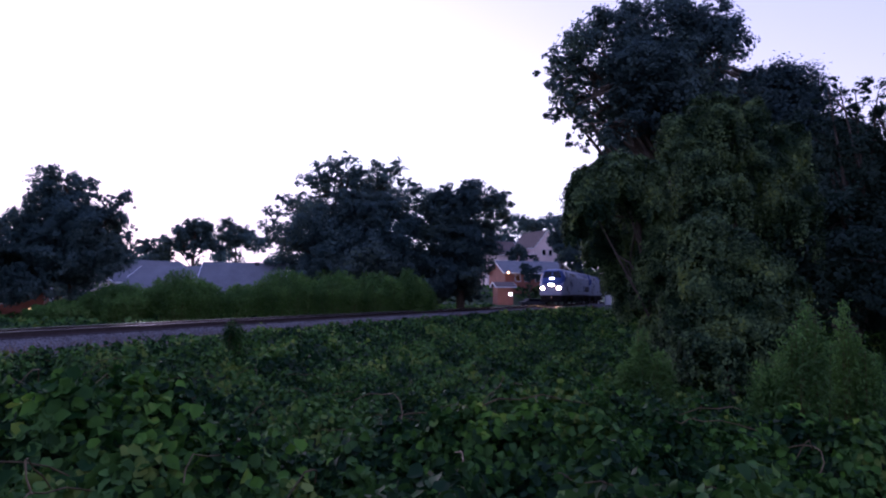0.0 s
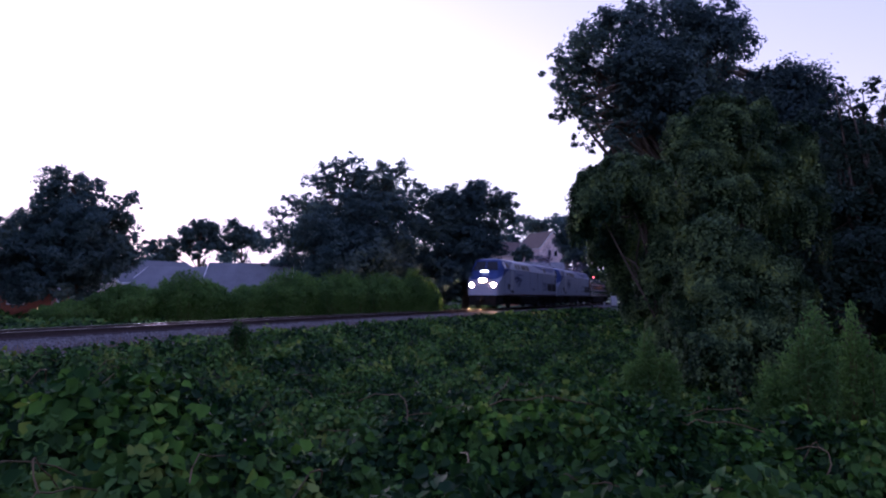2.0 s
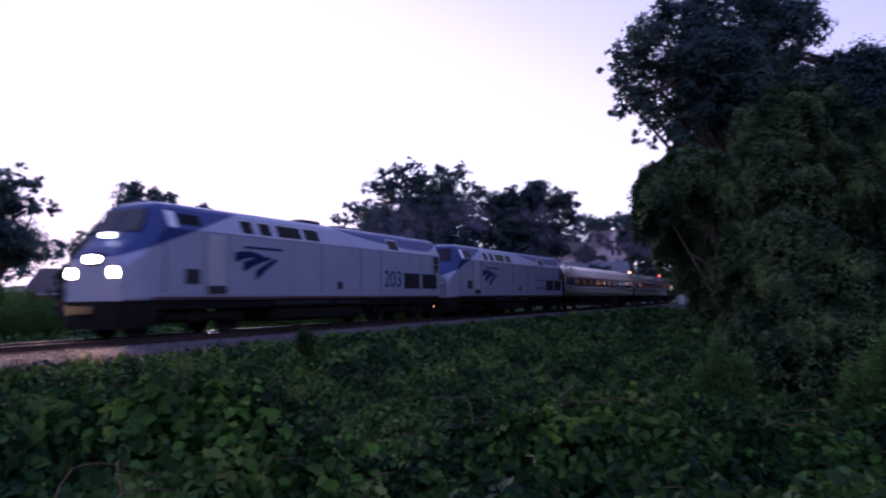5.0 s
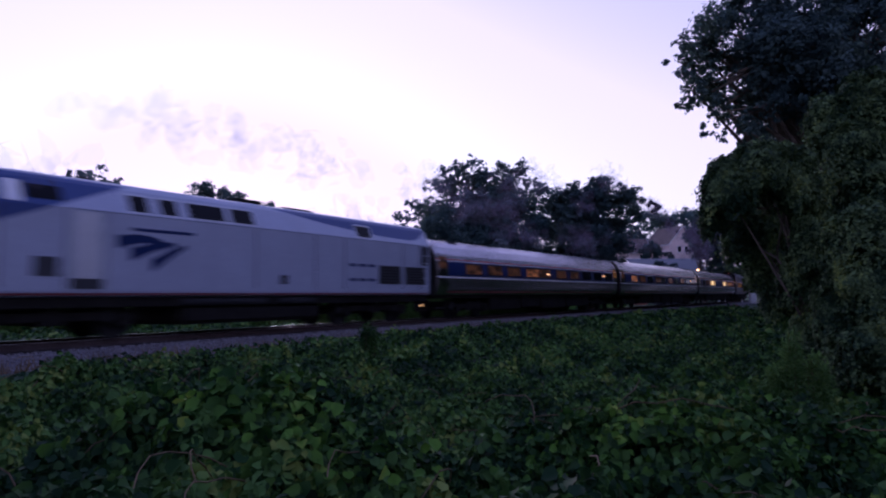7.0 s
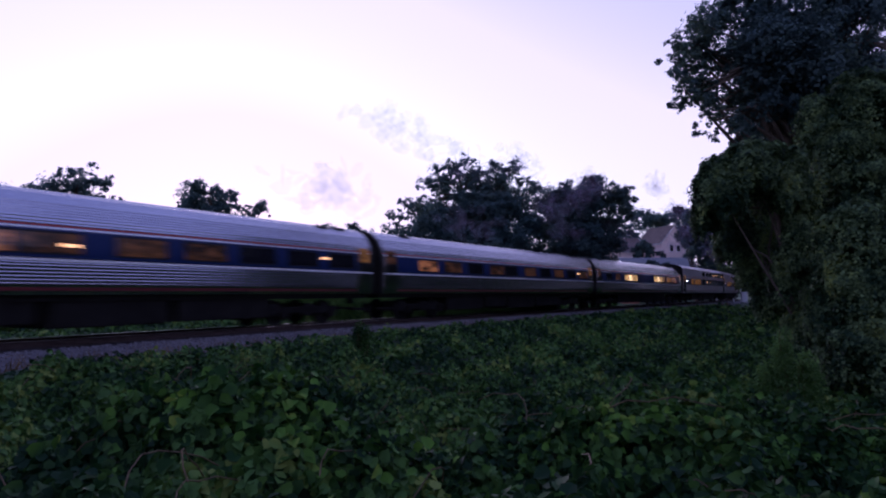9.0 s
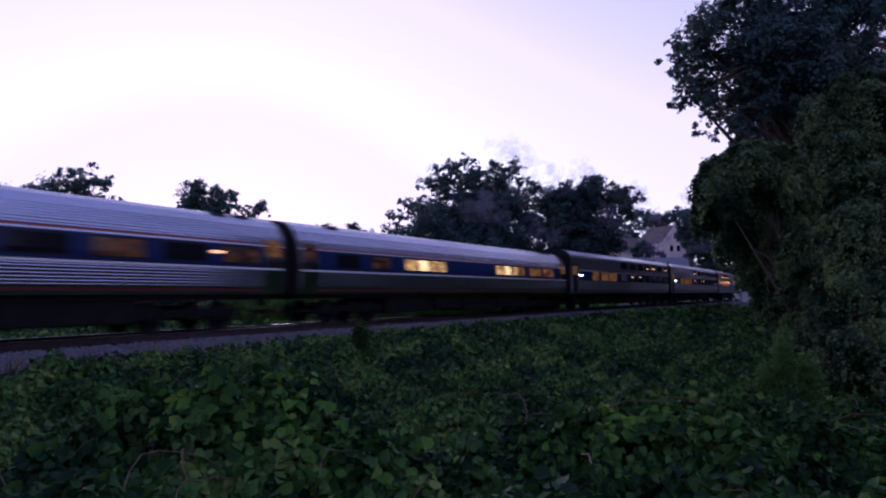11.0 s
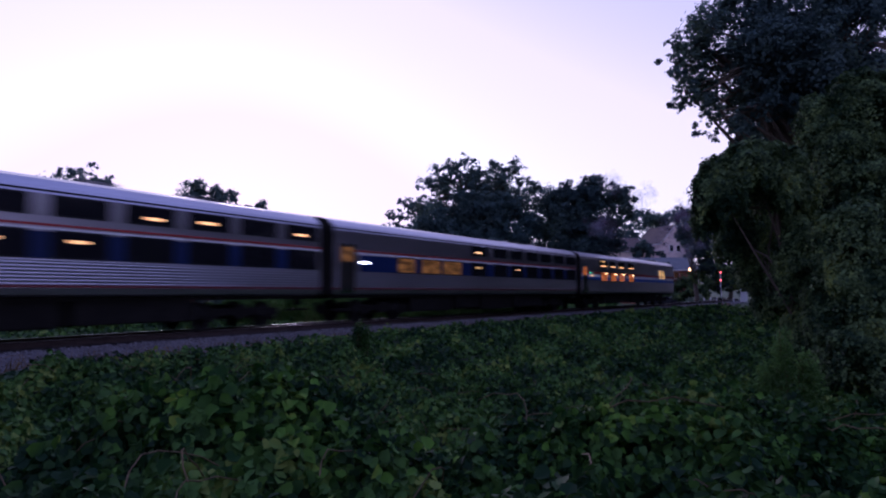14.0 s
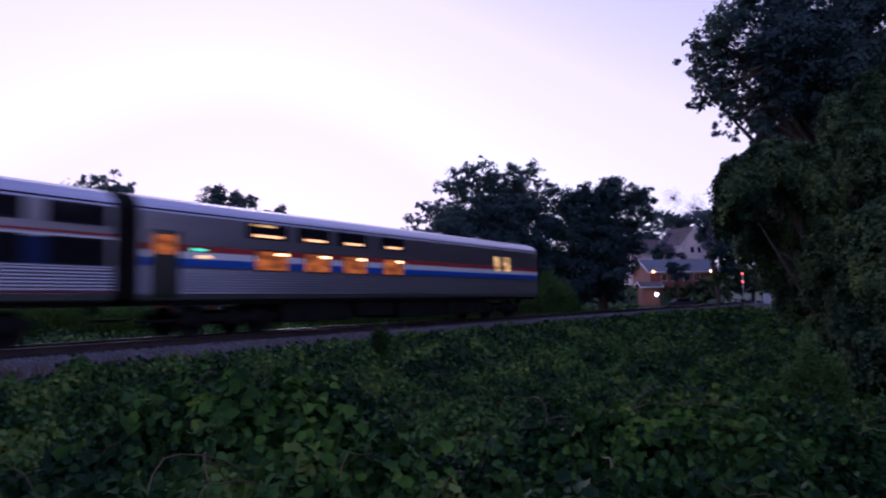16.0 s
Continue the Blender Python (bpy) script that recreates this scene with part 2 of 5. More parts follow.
def ground_height(x, y):
    """The bare ground: bank below the track, a hollow, and the knoll on which the camera stands."""
    x, y = np.asarray(x, float), np.asarray(y, float)
    q = beside_track(x, y)
    r = np.hypot(x, y)
    bank = -0.55 - 0.95 * ease(q, 4.5, 13) + 0.12 * (ease(q, 2.6, 3.6) - ease(q, 4.5, 8))
    # the hollow deepens to the right, before the vine-grown trees
    bank -= 0.4 * ease(x, 0.5, 8) * ease(y, 6, 11) * (1 - ease(y, 22, 36))
    # two swells of the knoll in front of the camera, with a dip between them
    swell = 1.3 * np.exp(-((x + 2.9) / 1.7) ** 2 - ((y - 5.6) / 1.35) ** 2) + 0.95 * np.exp(-((x - 1.4) / 1.7) ** 2 - ((y - 7.6) / 1.3) ** 2)
    swell += 0.85 * np.exp(-((x - 5.5) / 2.8) ** 2 - ((y - 7.2) / 1.6) ** 2) + 0.5 * np.exp(-((x + 8) / 2.6) ** 2 - ((y - 6) / 2.2) ** 2)
    swell += 0.8 * np.exp(-((x - 0.1) / 1.1) ** 2 - ((y - 6.5) / 1.0) ** 2)
    swell += 1.15 * np.exp(-(x / 7.0) ** 2 - ((y - 2.5) / 2.0) ** 2)
    far = -0.7 + 3.3 * ease(-q, 7, 13) * ease(y, 110, 118) + 7.5 * ease(y + 0.8 * x, 150, 290)
    z = np.where(q > 0, bank + swell, far)
    z = np.where(np.abs(q) < 2.7, -0.75, z)
    z = z + 0.10 * wave(x, y, 5.0, 3) * ease(np.abs(q), 3, 6) + 0.06 * wave(x, y, 1.6, 4) * ease(np.abs(q), 3, 4)
    return z + 14 * ease(r, 260, 900)


def growth(x, y):
    """Thickness of the creeper carpet over the ground, in mounds."""
    q = beside_track(x, y)
    t = 0.32 + 0.18 * wave(x, y, 3.1, 11) + 0.24 * wave(x, y, 1.3, 12) + 0.15 * wave(x, y, 0.6, 13)
    return np.maximum(t, 0.04) * (0.35 * ease(q, 2.6, 3.8) + 0.65 * ease(q, 3.6, 7.5))


def build_ground():
    rad = np.concatenate([np.concatenate([[0.001], np.linspace(0.3, 40, 160)]), np.geomspace(41, 4000, 60)])
    az = np.linspace(0, math.tau, 361)[:-1]
    rr, aa = np.meshgrid(rad, az, indexing="ij")
    x, y = rr * np.sin(aa), rr * np.cos(aa)
    z = ground_height(x, y)
    v = np.stack([x, y, z], 2).reshape(-1, 3)
    n = len(az)
    i = np.arange(len(rad) - 1)[:, None] * n
    j = np.arange(n)[None]
    k = (j + 1) % n
    f = np.stack([i + j, i + k, i + n + k, i + n + j], 2).reshape(-1, 4)
    ob = new("ground", mesh_of("ground", (v, f), "grass_ground", True))
    tagged(ob, "dark grassy ground under creepers beside the railway", "ground", kind="structure")


build_ground()


# ---------------------------------------------------------------- the track


def sweep(profile, s0, s1, step, closed=False):
    """Carry a cross profile of (side, height) along the track; side is positive towards the camera."""
    ss = np.arange(s0, s1 + 0.01, step)
    secs = []
    for s in ss:
        p, d = on_track(s)
        secs.append([(p[0] + d[1] * a, p[1] - d[0] * a, h) for a, h in profile])
    return loft(secs, closed=closed, caps=closed)


def build_track():
    bed = part("ballast_bed", sweep([(-3.9, -0.85), (-3.1, -0.62), (-1.75, -0.2), (1.75, -0.2), (3.0, -0.62), (3.8, -0.85)],
                                    -250, 250, 2), "ballast")
    tagged(bed, "grey crushed-stone ballast bed of the railway", "track bed", kind="structure")
    # darker strip of ballast between the rails and just outside them
    dark_bed = part("dark_ballast", sweep([(-1.72, -0.23), (-1.7, -0.194), (1.62, -0.194), (1.66, -0.23)], -250, 250, 2), "dark_bed")
    tagged(dark_bed, "dark ballast between and beside the rails", "track bed", kind="structure")
    rng = np.random.RandomState(5)
    # loose stones on the shoulder where the camera passes nearest
    n = 18000
    s = rng.uniform(-30, 45, n)
    q = rng.uniform(1.5, 3.5, n)
    P = np.array([on_track(a)[0] for a in s])
    D = np.array([on_track(a)[1] for a in s])
    x, y = P[:, 0] + D[:, 1] * q, P[:, 1] - D[:, 0] * q
    z = np.where(q < 1.75, -0.2, -0.2 - (q - 1.75) * 0.336)
    base = np.array([(1, 0, 0), (-1, 0, 0), (0, 1, 0), (0, -1, 0), (0, 0, 1), (0, 0, -1)], float)
    tri = np.array([(0, 2, 4), (2, 1, 4), (1, 3, 4), (3, 0, 4), (2, 0, 5), (1, 2, 5), (3, 1, 5), (0, 3, 5)])
    size = rng.uniform(0.025, 0.05, (n, 1, 1)) * rng.uniform(0.6, 1.3, (n, 6, 1))
    rot = rng.uniform(0, math.tau, n)
    R3 = np.zeros((n, 3, 3))
    R3[:, 0, 0], R3[:, 0, 1], R3[:, 1, 0], R3[:, 1, 1], R3[:, 2, 2] = np.cos(rot), -np.sin(rot), np.sin(rot), np.cos(rot), 1
    V = np.einsum("nij,nkj->nki", R3, base[None] * size) + np.stack([x, y, z + 0.01], 1)[:, None]
    F = tri[None] + (np.arange(n) * 6)[:, None, None]
    stones = part("ballast_stones", (V.reshape(-1, 3), F.reshape(-1, 3)), "stone")
    tagged(stones, "loose grey ballast stones along the track", "gravel", kind="stuff")
    for side in (0.75, -0.75):
        rail = part("rail", sweep([(side - 0.07, -0.19), (side + 0.07, -0.19), (side + 0.012, -0.15), (side + 0.012, -0.05),
                                   (side + 0.035, -0.04), (side + 0.035, -0.006), (side - 0.035, -0.006), (side - 0.035, -0.04),
                                   (side - 0.012, -0.05), (side - 0.012, -0.15)], -250, 250, 2, True), "rail")
        tagged(rail, "rust-brown steel rail with a polished running surface", "rail", "rails of the track", "structure")
        part("running_surface", sweep([(side - 0.03, -0.008), (side - 0.03, 0.0), (side + 0.03, 0.0), (side + 0.03, -0.008)],
                                      -250, 250, 2, True), "rail_top", rail, "worn bright rail top")
    tie = boxes((-0.11, 0.11, -1.3, 1.3, -0.33, -0.185), bevel=0.012)
    me = mesh_of("sleeper", tie, "sleeper")
    ties = thing("sleepers", "dark weathered wooden sleepers half sunk in ballast", "sleepers", kind="structure")
    for i, s in enumerate(np.arange(-25, 130, 0.53)):
        p, d = on_track(s)
        ob = new("sleeper", me)
        ob.parent = ties
        ob.matrix_basis = pose(p[0], p[1], 0.008 * math.sin(i * 7.3), 0, 0, 90 - math.degrees(math.atan2(d[0], d[1])) + 0.6 * math.sin(i * 3.1))


build_track()

# ---------------------------------------------------------------- foliage


def unit(v):
    return v / np.maximum(np.linalg.norm(v, axis=-1, keepdims=True), 1e-9)


def leaves(centre, normal, length, width, rng, fold=0.25, round_leaf=False):
    """Folded leaves at the centres, facing the normals: pointed (4 corners) or broad (6 corners)."""
    n = len(centre)
    normal = unit(normal)
    t = unit(np.cross(normal, rng.normal(size=(n, 3))))
    b = np.cross(normal, t)
    L, Wd = np.broadcast_to(length, n)[:, None], np.broadcast_to(width, n)[:, None]
    up = normal * Wd * fold
    if round_leaf:
        V = np.stack([centre - t * L * 0.42, centre - t * L * 0.30 + b * Wd * 0.46 + up * 0.7, centre + t * L * 0.16 + b * Wd * 0.44 + up,
                      centre + t * L * 0.58 - up * 0.6, centre + t * L * 0.16 - b * Wd * 0.44 + up, centre - t * L * 0.30 - b * Wd * 0.46 + up * 0.7], 1)
        F = np.array([(0, 3, 2, 1), (0, 5, 4, 3)])
        k = 6
    else:
        V = np.stack([centre - t * L * 0.5, centre + b * Wd * 0.5 + up, centre + t * L * 0.5, centre - b * Wd * 0.5 + up], 1)
        F = np.array([(0, 2, 1, 0), (0, 3, 2, 0)])[:, :3]
        k = 4
    F = F[None] + (np.arange(n) * k)[:, None, None]
    return V.reshape(-1, 3), F.reshape(-1, F.shape[2])


def crown_points(lobes, n, rng, shell=0.55, clump=0.22, per=14, squash=1.0, lumps=0.16, bough=9):
    """Leaf places on rounded clumps of sprigs within lobes (x, y, z, radius, half height)."""
    lob = np.array(lobes, float)
    wgt = lob[:, 3] ** 1.4 * lob[:, 4] ** 0.7
    m = max(1, n // per)
    big = max(4, m // bough)
    # boughs, then sprigs over the shell of each bough, then leaves round each sprig
    kb = rng.choice(len(lob), big, p=wgt / wgt.sum())
    u = unit(rng.normal(size=(big, 3)))
    u[:, 2] = np.where(u[:, 2] < -0.55, -u[:, 2], u[:, 2])
    rad = 1.0 * rng.uniform(shell, 1.0, (big, 1)) ** 0.5 * (1 + lumps * np.clip(rng.normal(size=(big, 1)), -1.5, 1.5))
    scale = np.stack([lob[kb, 3], lob[kb, 3] * squash, lob[kb, 4]], 1)
    c = lob[kb, :3] + u * rad * scale
    size = 1.18 * clump * (lob[kb, 3] * lob[kb, 4]) ** 0.5 * rng.uniform(0.55, 1.45, big)
    ks = rng.choice(big, m, p=size ** 1.6 / (size ** 1.6).sum())
    so = unit(rng.normal(size=(m, 3)) + np.array((0, 0, 0.25))) * rng.uniform(0.45, 1.08, (m, 1)) * np.array((1, 1, 0.78))
    sc = c[ks] + so * size[ks, None]
    ss = size[ks] * rng.uniform(0.22, 0.46, m)
    kk = np.repeat(np.arange(m), per)
    off = rng.normal(size=(m * per, 3)) * np.array((0.62, 0.62, 0.5))
    p = sc[kk] + off * ss[kk, None]
    nrm = off * 0.35 + so[kk] * 0.8 + u[ks][kk] * 0.4 + np.array((0, 0, 0.6)) + rng.normal(size=off.shape) * 0.38
    return p, nrm


def limb_mesh(base, top, r, tips, rng, bend=0.3):
    """Tapered bent trunk with limbs to the tips."""
    bm = bmesh.new()
    base, top = Vector(base), Vector(top)
    pts, k = [], 6
    for i in range(k + 1):
        u = i / k
        p = base.lerp(top, u)
        if 0 < i:
            p += Vector((rng.uniform(-bend, bend), rng.uniform(-bend, bend), 0)) * r * 3
        pts.append(p)
    for i in range(k):
        tube(bm, pts[i], pts[i + 1], r * (1.25 - 0.9 * i / k), r * (1.25 - 0.9 * (i + 1) / k), 9, False)
    for tip in tips:
        tip = Vector(tip)
        j = rng.randint(2, k)
        a = pts[j]
        mid = a.lerp(tip, 0.5) + Vector((rng.uniform(-1, 1), rng.uniform(-1, 1), rng.uniform(0, 1))) * r * 1.5
        tube(bm, a, mid, r * 0.42, r * 0.26, 7, False)
        tube(bm, mid, tip, r * 0.26, r * 0.05, 7, False)
    return bm


def tree(label, base, lobes, n, leaf, mat, seed, trunk=0.25, category="tree", name="tree", shell=0.14, per=14, clump=0.22,
         lumps=0.16, group="", width=0.68):
    rng = np.random.RandomState(seed)
    t = thing(name, label, category, pose(*base), group)
    lob = [(l[0] - base[0], l[1] - base[1], l[2] - base[2], l[3], l[4]) for l in lobes]
    hi = max(lob, key=lambda l: l[2] + l[4])
    tips = [(l[0] + rng.uniform(-0.4, 0.4) * l[3], l[1] + rng.uniform(-0.4, 0.4) * l[3], l[2] + rng.uniform(-0.1, 0.6) * l[4])
            for l in lob for _ in range(3)]
    part("trunk", limb_mesh((0, 0, -0.3), (hi[0] * 0.7, hi[1] * 0.7, hi[2] + 0.2 * hi[4]), trunk, tips, rng), "bark", t, smooth=True)
    p, nrm = crown_points(lob, n, rng, shell=shell, per=per, clump=clump, lumps=lumps)
    part("crown", leaves(p, nrm, leaf * rng.uniform(0.7, 1.3, len(p)), leaf * width * rng.uniform(0.8, 1.2, len(p)), rng), mat, t)
    return t


def foot(x, y):
    return (x, y, float(ground_height(np.array([x]), np.array([y]))[0]))


def build_trees():
    tree("tall dark oak with a dense ragged crown behind vine-grown trees", foot(12.09, 36.17),
         [(7.83, 34.22, 13.46, 1.84, 1.84), (6.59, 34.27, 12.72, 1.19, 1.36), (6.47, 33.42, 10.52, 1.21, 1.30), (9.27, 35.10, 15.19, 1.83, 1.68), (11.56, 35.10, 15.20, 2.44, 1.77), (14.0, 35.18, 14.0, 2.25, 2.3), (10.80, 34.29, 12.44, 2.67, 2.37), (8.44, 34.36, 11.54, 2.08, 1.78),
          (12.34, 35.40, 10.95, 3.36, 2.29), (16.91, 35.32, 12.18, 1.53, 1.34), (17.06, 35.27, 12.79, 0.98, 0.79), (18.44, 35.34, 11.83, 0.92, 0.79), (9.63, 34.47, 9.92, 2.22, 1.42), (14.61, 35.03, 16.28, 0.98, 1.10), (15.44, 35.15, 14.55, 0.98, 0.92), (18.65, 36.47, 10.0, 2.85, 3.6), (17.5, 35.6, 12.7, 1.1, 1.0), (16.26, 37.50, 9.58, 3.54, 3.54), (12.66, 35.53, 9.12, 2.75, 1.83), (7.75, 33.9, 9.35, 1.45, 1.25), (6.9, 33.5, 9.3, 0.8, 0.9), (5.85, 34.2, 12.6, 1.15, 1.25), (5.95, 33.5, 10.9, 1.15, 1.4), (6.4, 34.0, 11.7, 1.0, 1.0), (6.3, 34.0, 13.6, 0.9, 0.9)],
         150000, 0.2, "oak", 21, 0.45, clump=0.24, lumps=0.06, shell=0.25)
    tree("dark green tree with an open crown in the wood", foot(18.03, 31.14),
         [(17.45, 29.44, 10.22, 0.76, 1.07), (19.05, 29.47, 9.72, 0.97, 1.40), (17.20, 30.61, 7.77, 1.97, 2.10), (19.31, 30.69, 6.73, 2.23, 2.89), (21.40, 30.56, 8.57, 1.44, 2.63),
          (18.27, 30.89, 3.84, 2.89, 2.89), (21.42, 30.89, 3.85, 2.63, 3.94), (24.82, 31.71, 6.39, 3.25, 5.97)],
         70000, 0.19, "wood", 22, 0.32, clump=0.2)
    tree("dark undergrowth trees filling the wood's edge", foot(16.22, 26.18),
         [(15.24, 27.03, 1.65, 2.52, 2.06), (17.10, 26.06, 1.20, 2.42, 2.20), (19.74, 26.06, 1.21, 2.64, 2.64), (14.13, 27.91, 3.32, 2.14, 2.14)],
         30000, 0.2, "wood", 23, 0.2)
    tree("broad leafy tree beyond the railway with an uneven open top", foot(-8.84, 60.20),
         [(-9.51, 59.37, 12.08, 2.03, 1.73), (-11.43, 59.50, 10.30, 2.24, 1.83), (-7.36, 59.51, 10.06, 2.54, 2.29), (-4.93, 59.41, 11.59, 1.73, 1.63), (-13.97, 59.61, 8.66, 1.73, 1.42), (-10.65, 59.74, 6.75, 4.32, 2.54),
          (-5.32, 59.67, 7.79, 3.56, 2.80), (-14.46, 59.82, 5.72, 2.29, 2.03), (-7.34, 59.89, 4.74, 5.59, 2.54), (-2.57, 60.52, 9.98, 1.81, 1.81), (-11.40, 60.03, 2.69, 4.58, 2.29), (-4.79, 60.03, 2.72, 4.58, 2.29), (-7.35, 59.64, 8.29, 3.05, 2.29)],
         110000, 0.27, "hazed_far_leaf", 31, 0.35, clump=0.22, lumps=0.12)
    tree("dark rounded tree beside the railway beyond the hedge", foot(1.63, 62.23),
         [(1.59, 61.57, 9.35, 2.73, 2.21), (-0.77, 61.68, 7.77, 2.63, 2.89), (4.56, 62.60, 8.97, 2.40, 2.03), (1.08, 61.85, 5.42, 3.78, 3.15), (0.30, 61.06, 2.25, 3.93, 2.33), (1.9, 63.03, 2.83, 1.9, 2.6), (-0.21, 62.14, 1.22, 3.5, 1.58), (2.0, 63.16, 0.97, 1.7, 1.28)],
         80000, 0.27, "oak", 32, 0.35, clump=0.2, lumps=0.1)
    tree("rounded green tree behind the railway, leaves tinted bluish for haze", foot(-24.94, 45.18),
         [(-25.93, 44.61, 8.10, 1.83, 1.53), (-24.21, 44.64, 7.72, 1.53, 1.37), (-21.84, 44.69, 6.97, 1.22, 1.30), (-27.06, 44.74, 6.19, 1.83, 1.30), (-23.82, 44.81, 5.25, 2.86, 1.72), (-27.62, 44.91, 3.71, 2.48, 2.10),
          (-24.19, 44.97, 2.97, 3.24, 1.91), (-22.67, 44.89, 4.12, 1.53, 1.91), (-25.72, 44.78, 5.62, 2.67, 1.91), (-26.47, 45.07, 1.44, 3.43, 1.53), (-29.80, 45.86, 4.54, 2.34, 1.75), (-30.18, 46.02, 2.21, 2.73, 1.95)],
         105000, 0.21, "hazed_far_leaf", 33, 0.3, clump=0.2, lumps=0.12)
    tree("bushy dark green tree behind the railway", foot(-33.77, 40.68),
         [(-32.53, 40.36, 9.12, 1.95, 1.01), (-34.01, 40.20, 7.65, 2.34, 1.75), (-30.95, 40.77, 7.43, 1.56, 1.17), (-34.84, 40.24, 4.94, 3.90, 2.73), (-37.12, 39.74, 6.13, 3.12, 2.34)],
         50000, 0.22, "hazed_far_leaf", 34, 0.3, clump=0.2)
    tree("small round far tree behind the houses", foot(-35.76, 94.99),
         [(-35.38, 94.62, 9.59, 2.74, 2.09), (-38.19, 94.76, 7.57, 2.90, 1.93), (-33.76, 94.79, 7.19, 2.42, 2.09), (-42.62, 94.76, 7.55, 2.01, 1.77), (-40.60, 94.88, 5.95, 3.22, 1.61)], 11000, 0.45, "hazed_far_leaf", 35, 0.25, clump=0.28)
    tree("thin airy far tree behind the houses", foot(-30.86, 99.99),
         [(-31.31, 99.60, 10.06, 3.22, 1.53), (-29.19, 99.72, 8.38, 2.20, 2.20), (-33.00, 99.75, 7.94, 1.86, 2.20)], 5000, 0.45, "hazed_far_leaf", 36, 0.22, clump=0.3)
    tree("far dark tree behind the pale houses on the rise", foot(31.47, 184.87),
         [(20.66, 179.11, 20.21, 8.39, 1.83), (29.86, 184.10, 20.47, 7.84, 2.19), (35.93, 179.34, 16.93, 5.49, 5.49), (41.56, 177.24, 18.29, 6.03, 7.54)], 16000, 0.7, "hazed_far_leaf", 37, 0.35, clump=0.3)
    tree("small dark tree between the pale houses", foot(15.55, 145.16), [(16.46, 145.02, 10.10, 2.61, 2.14), (18.53, 145.50, 8.66, 1.90, 1.66), (16.17, 145.15, 7.62, 2.14, 1.66)], 5000, 0.45, "oak", 38, 0.2)
    tree("round dark bush before the low lit building", foot(14.81, 113.58), [(14.84, 113.50, 4.95, 2.03, 1.39), (15.09, 113.63, 3.84, 1.66, 1.11)], 4500, 0.32, "oak", 39, 0.15, "bush", "bush")
    tree("dark tree at the corner of the low lit building", foot(18.94, 103.20), [(17.68, 102.53, 8.90, 1.49, 2.82), (18.90, 100.81, 7.51, 1.95, 3.25), (20.04, 101.22, 4.66, 1.79, 1.79)], 12000, 0.35, "oak", 40, 0.3)


def build_crossing_wood():
    tree("dark wood beyond the level crossing", foot(33.34, 146.55),
         [(27.06, 138.90, 8.81, 3.36, 4.47), (32.40, 143.97, 8.43, 4.61, 5.76), (39.20, 149.24, 9.18, 5.34, 7.12), (34.48, 146.80, 2.69, 8.19, 2.81), (25.44, 137.00, 2.66, 3.31, 1.98), (43.16, 150.38, 3.23, 5.93, 4.75), (37.71, 153.60, 15.63, 7.37, 4.92)],
         26000, 0.5, "oak", 44, 0.35, clump=0.26)


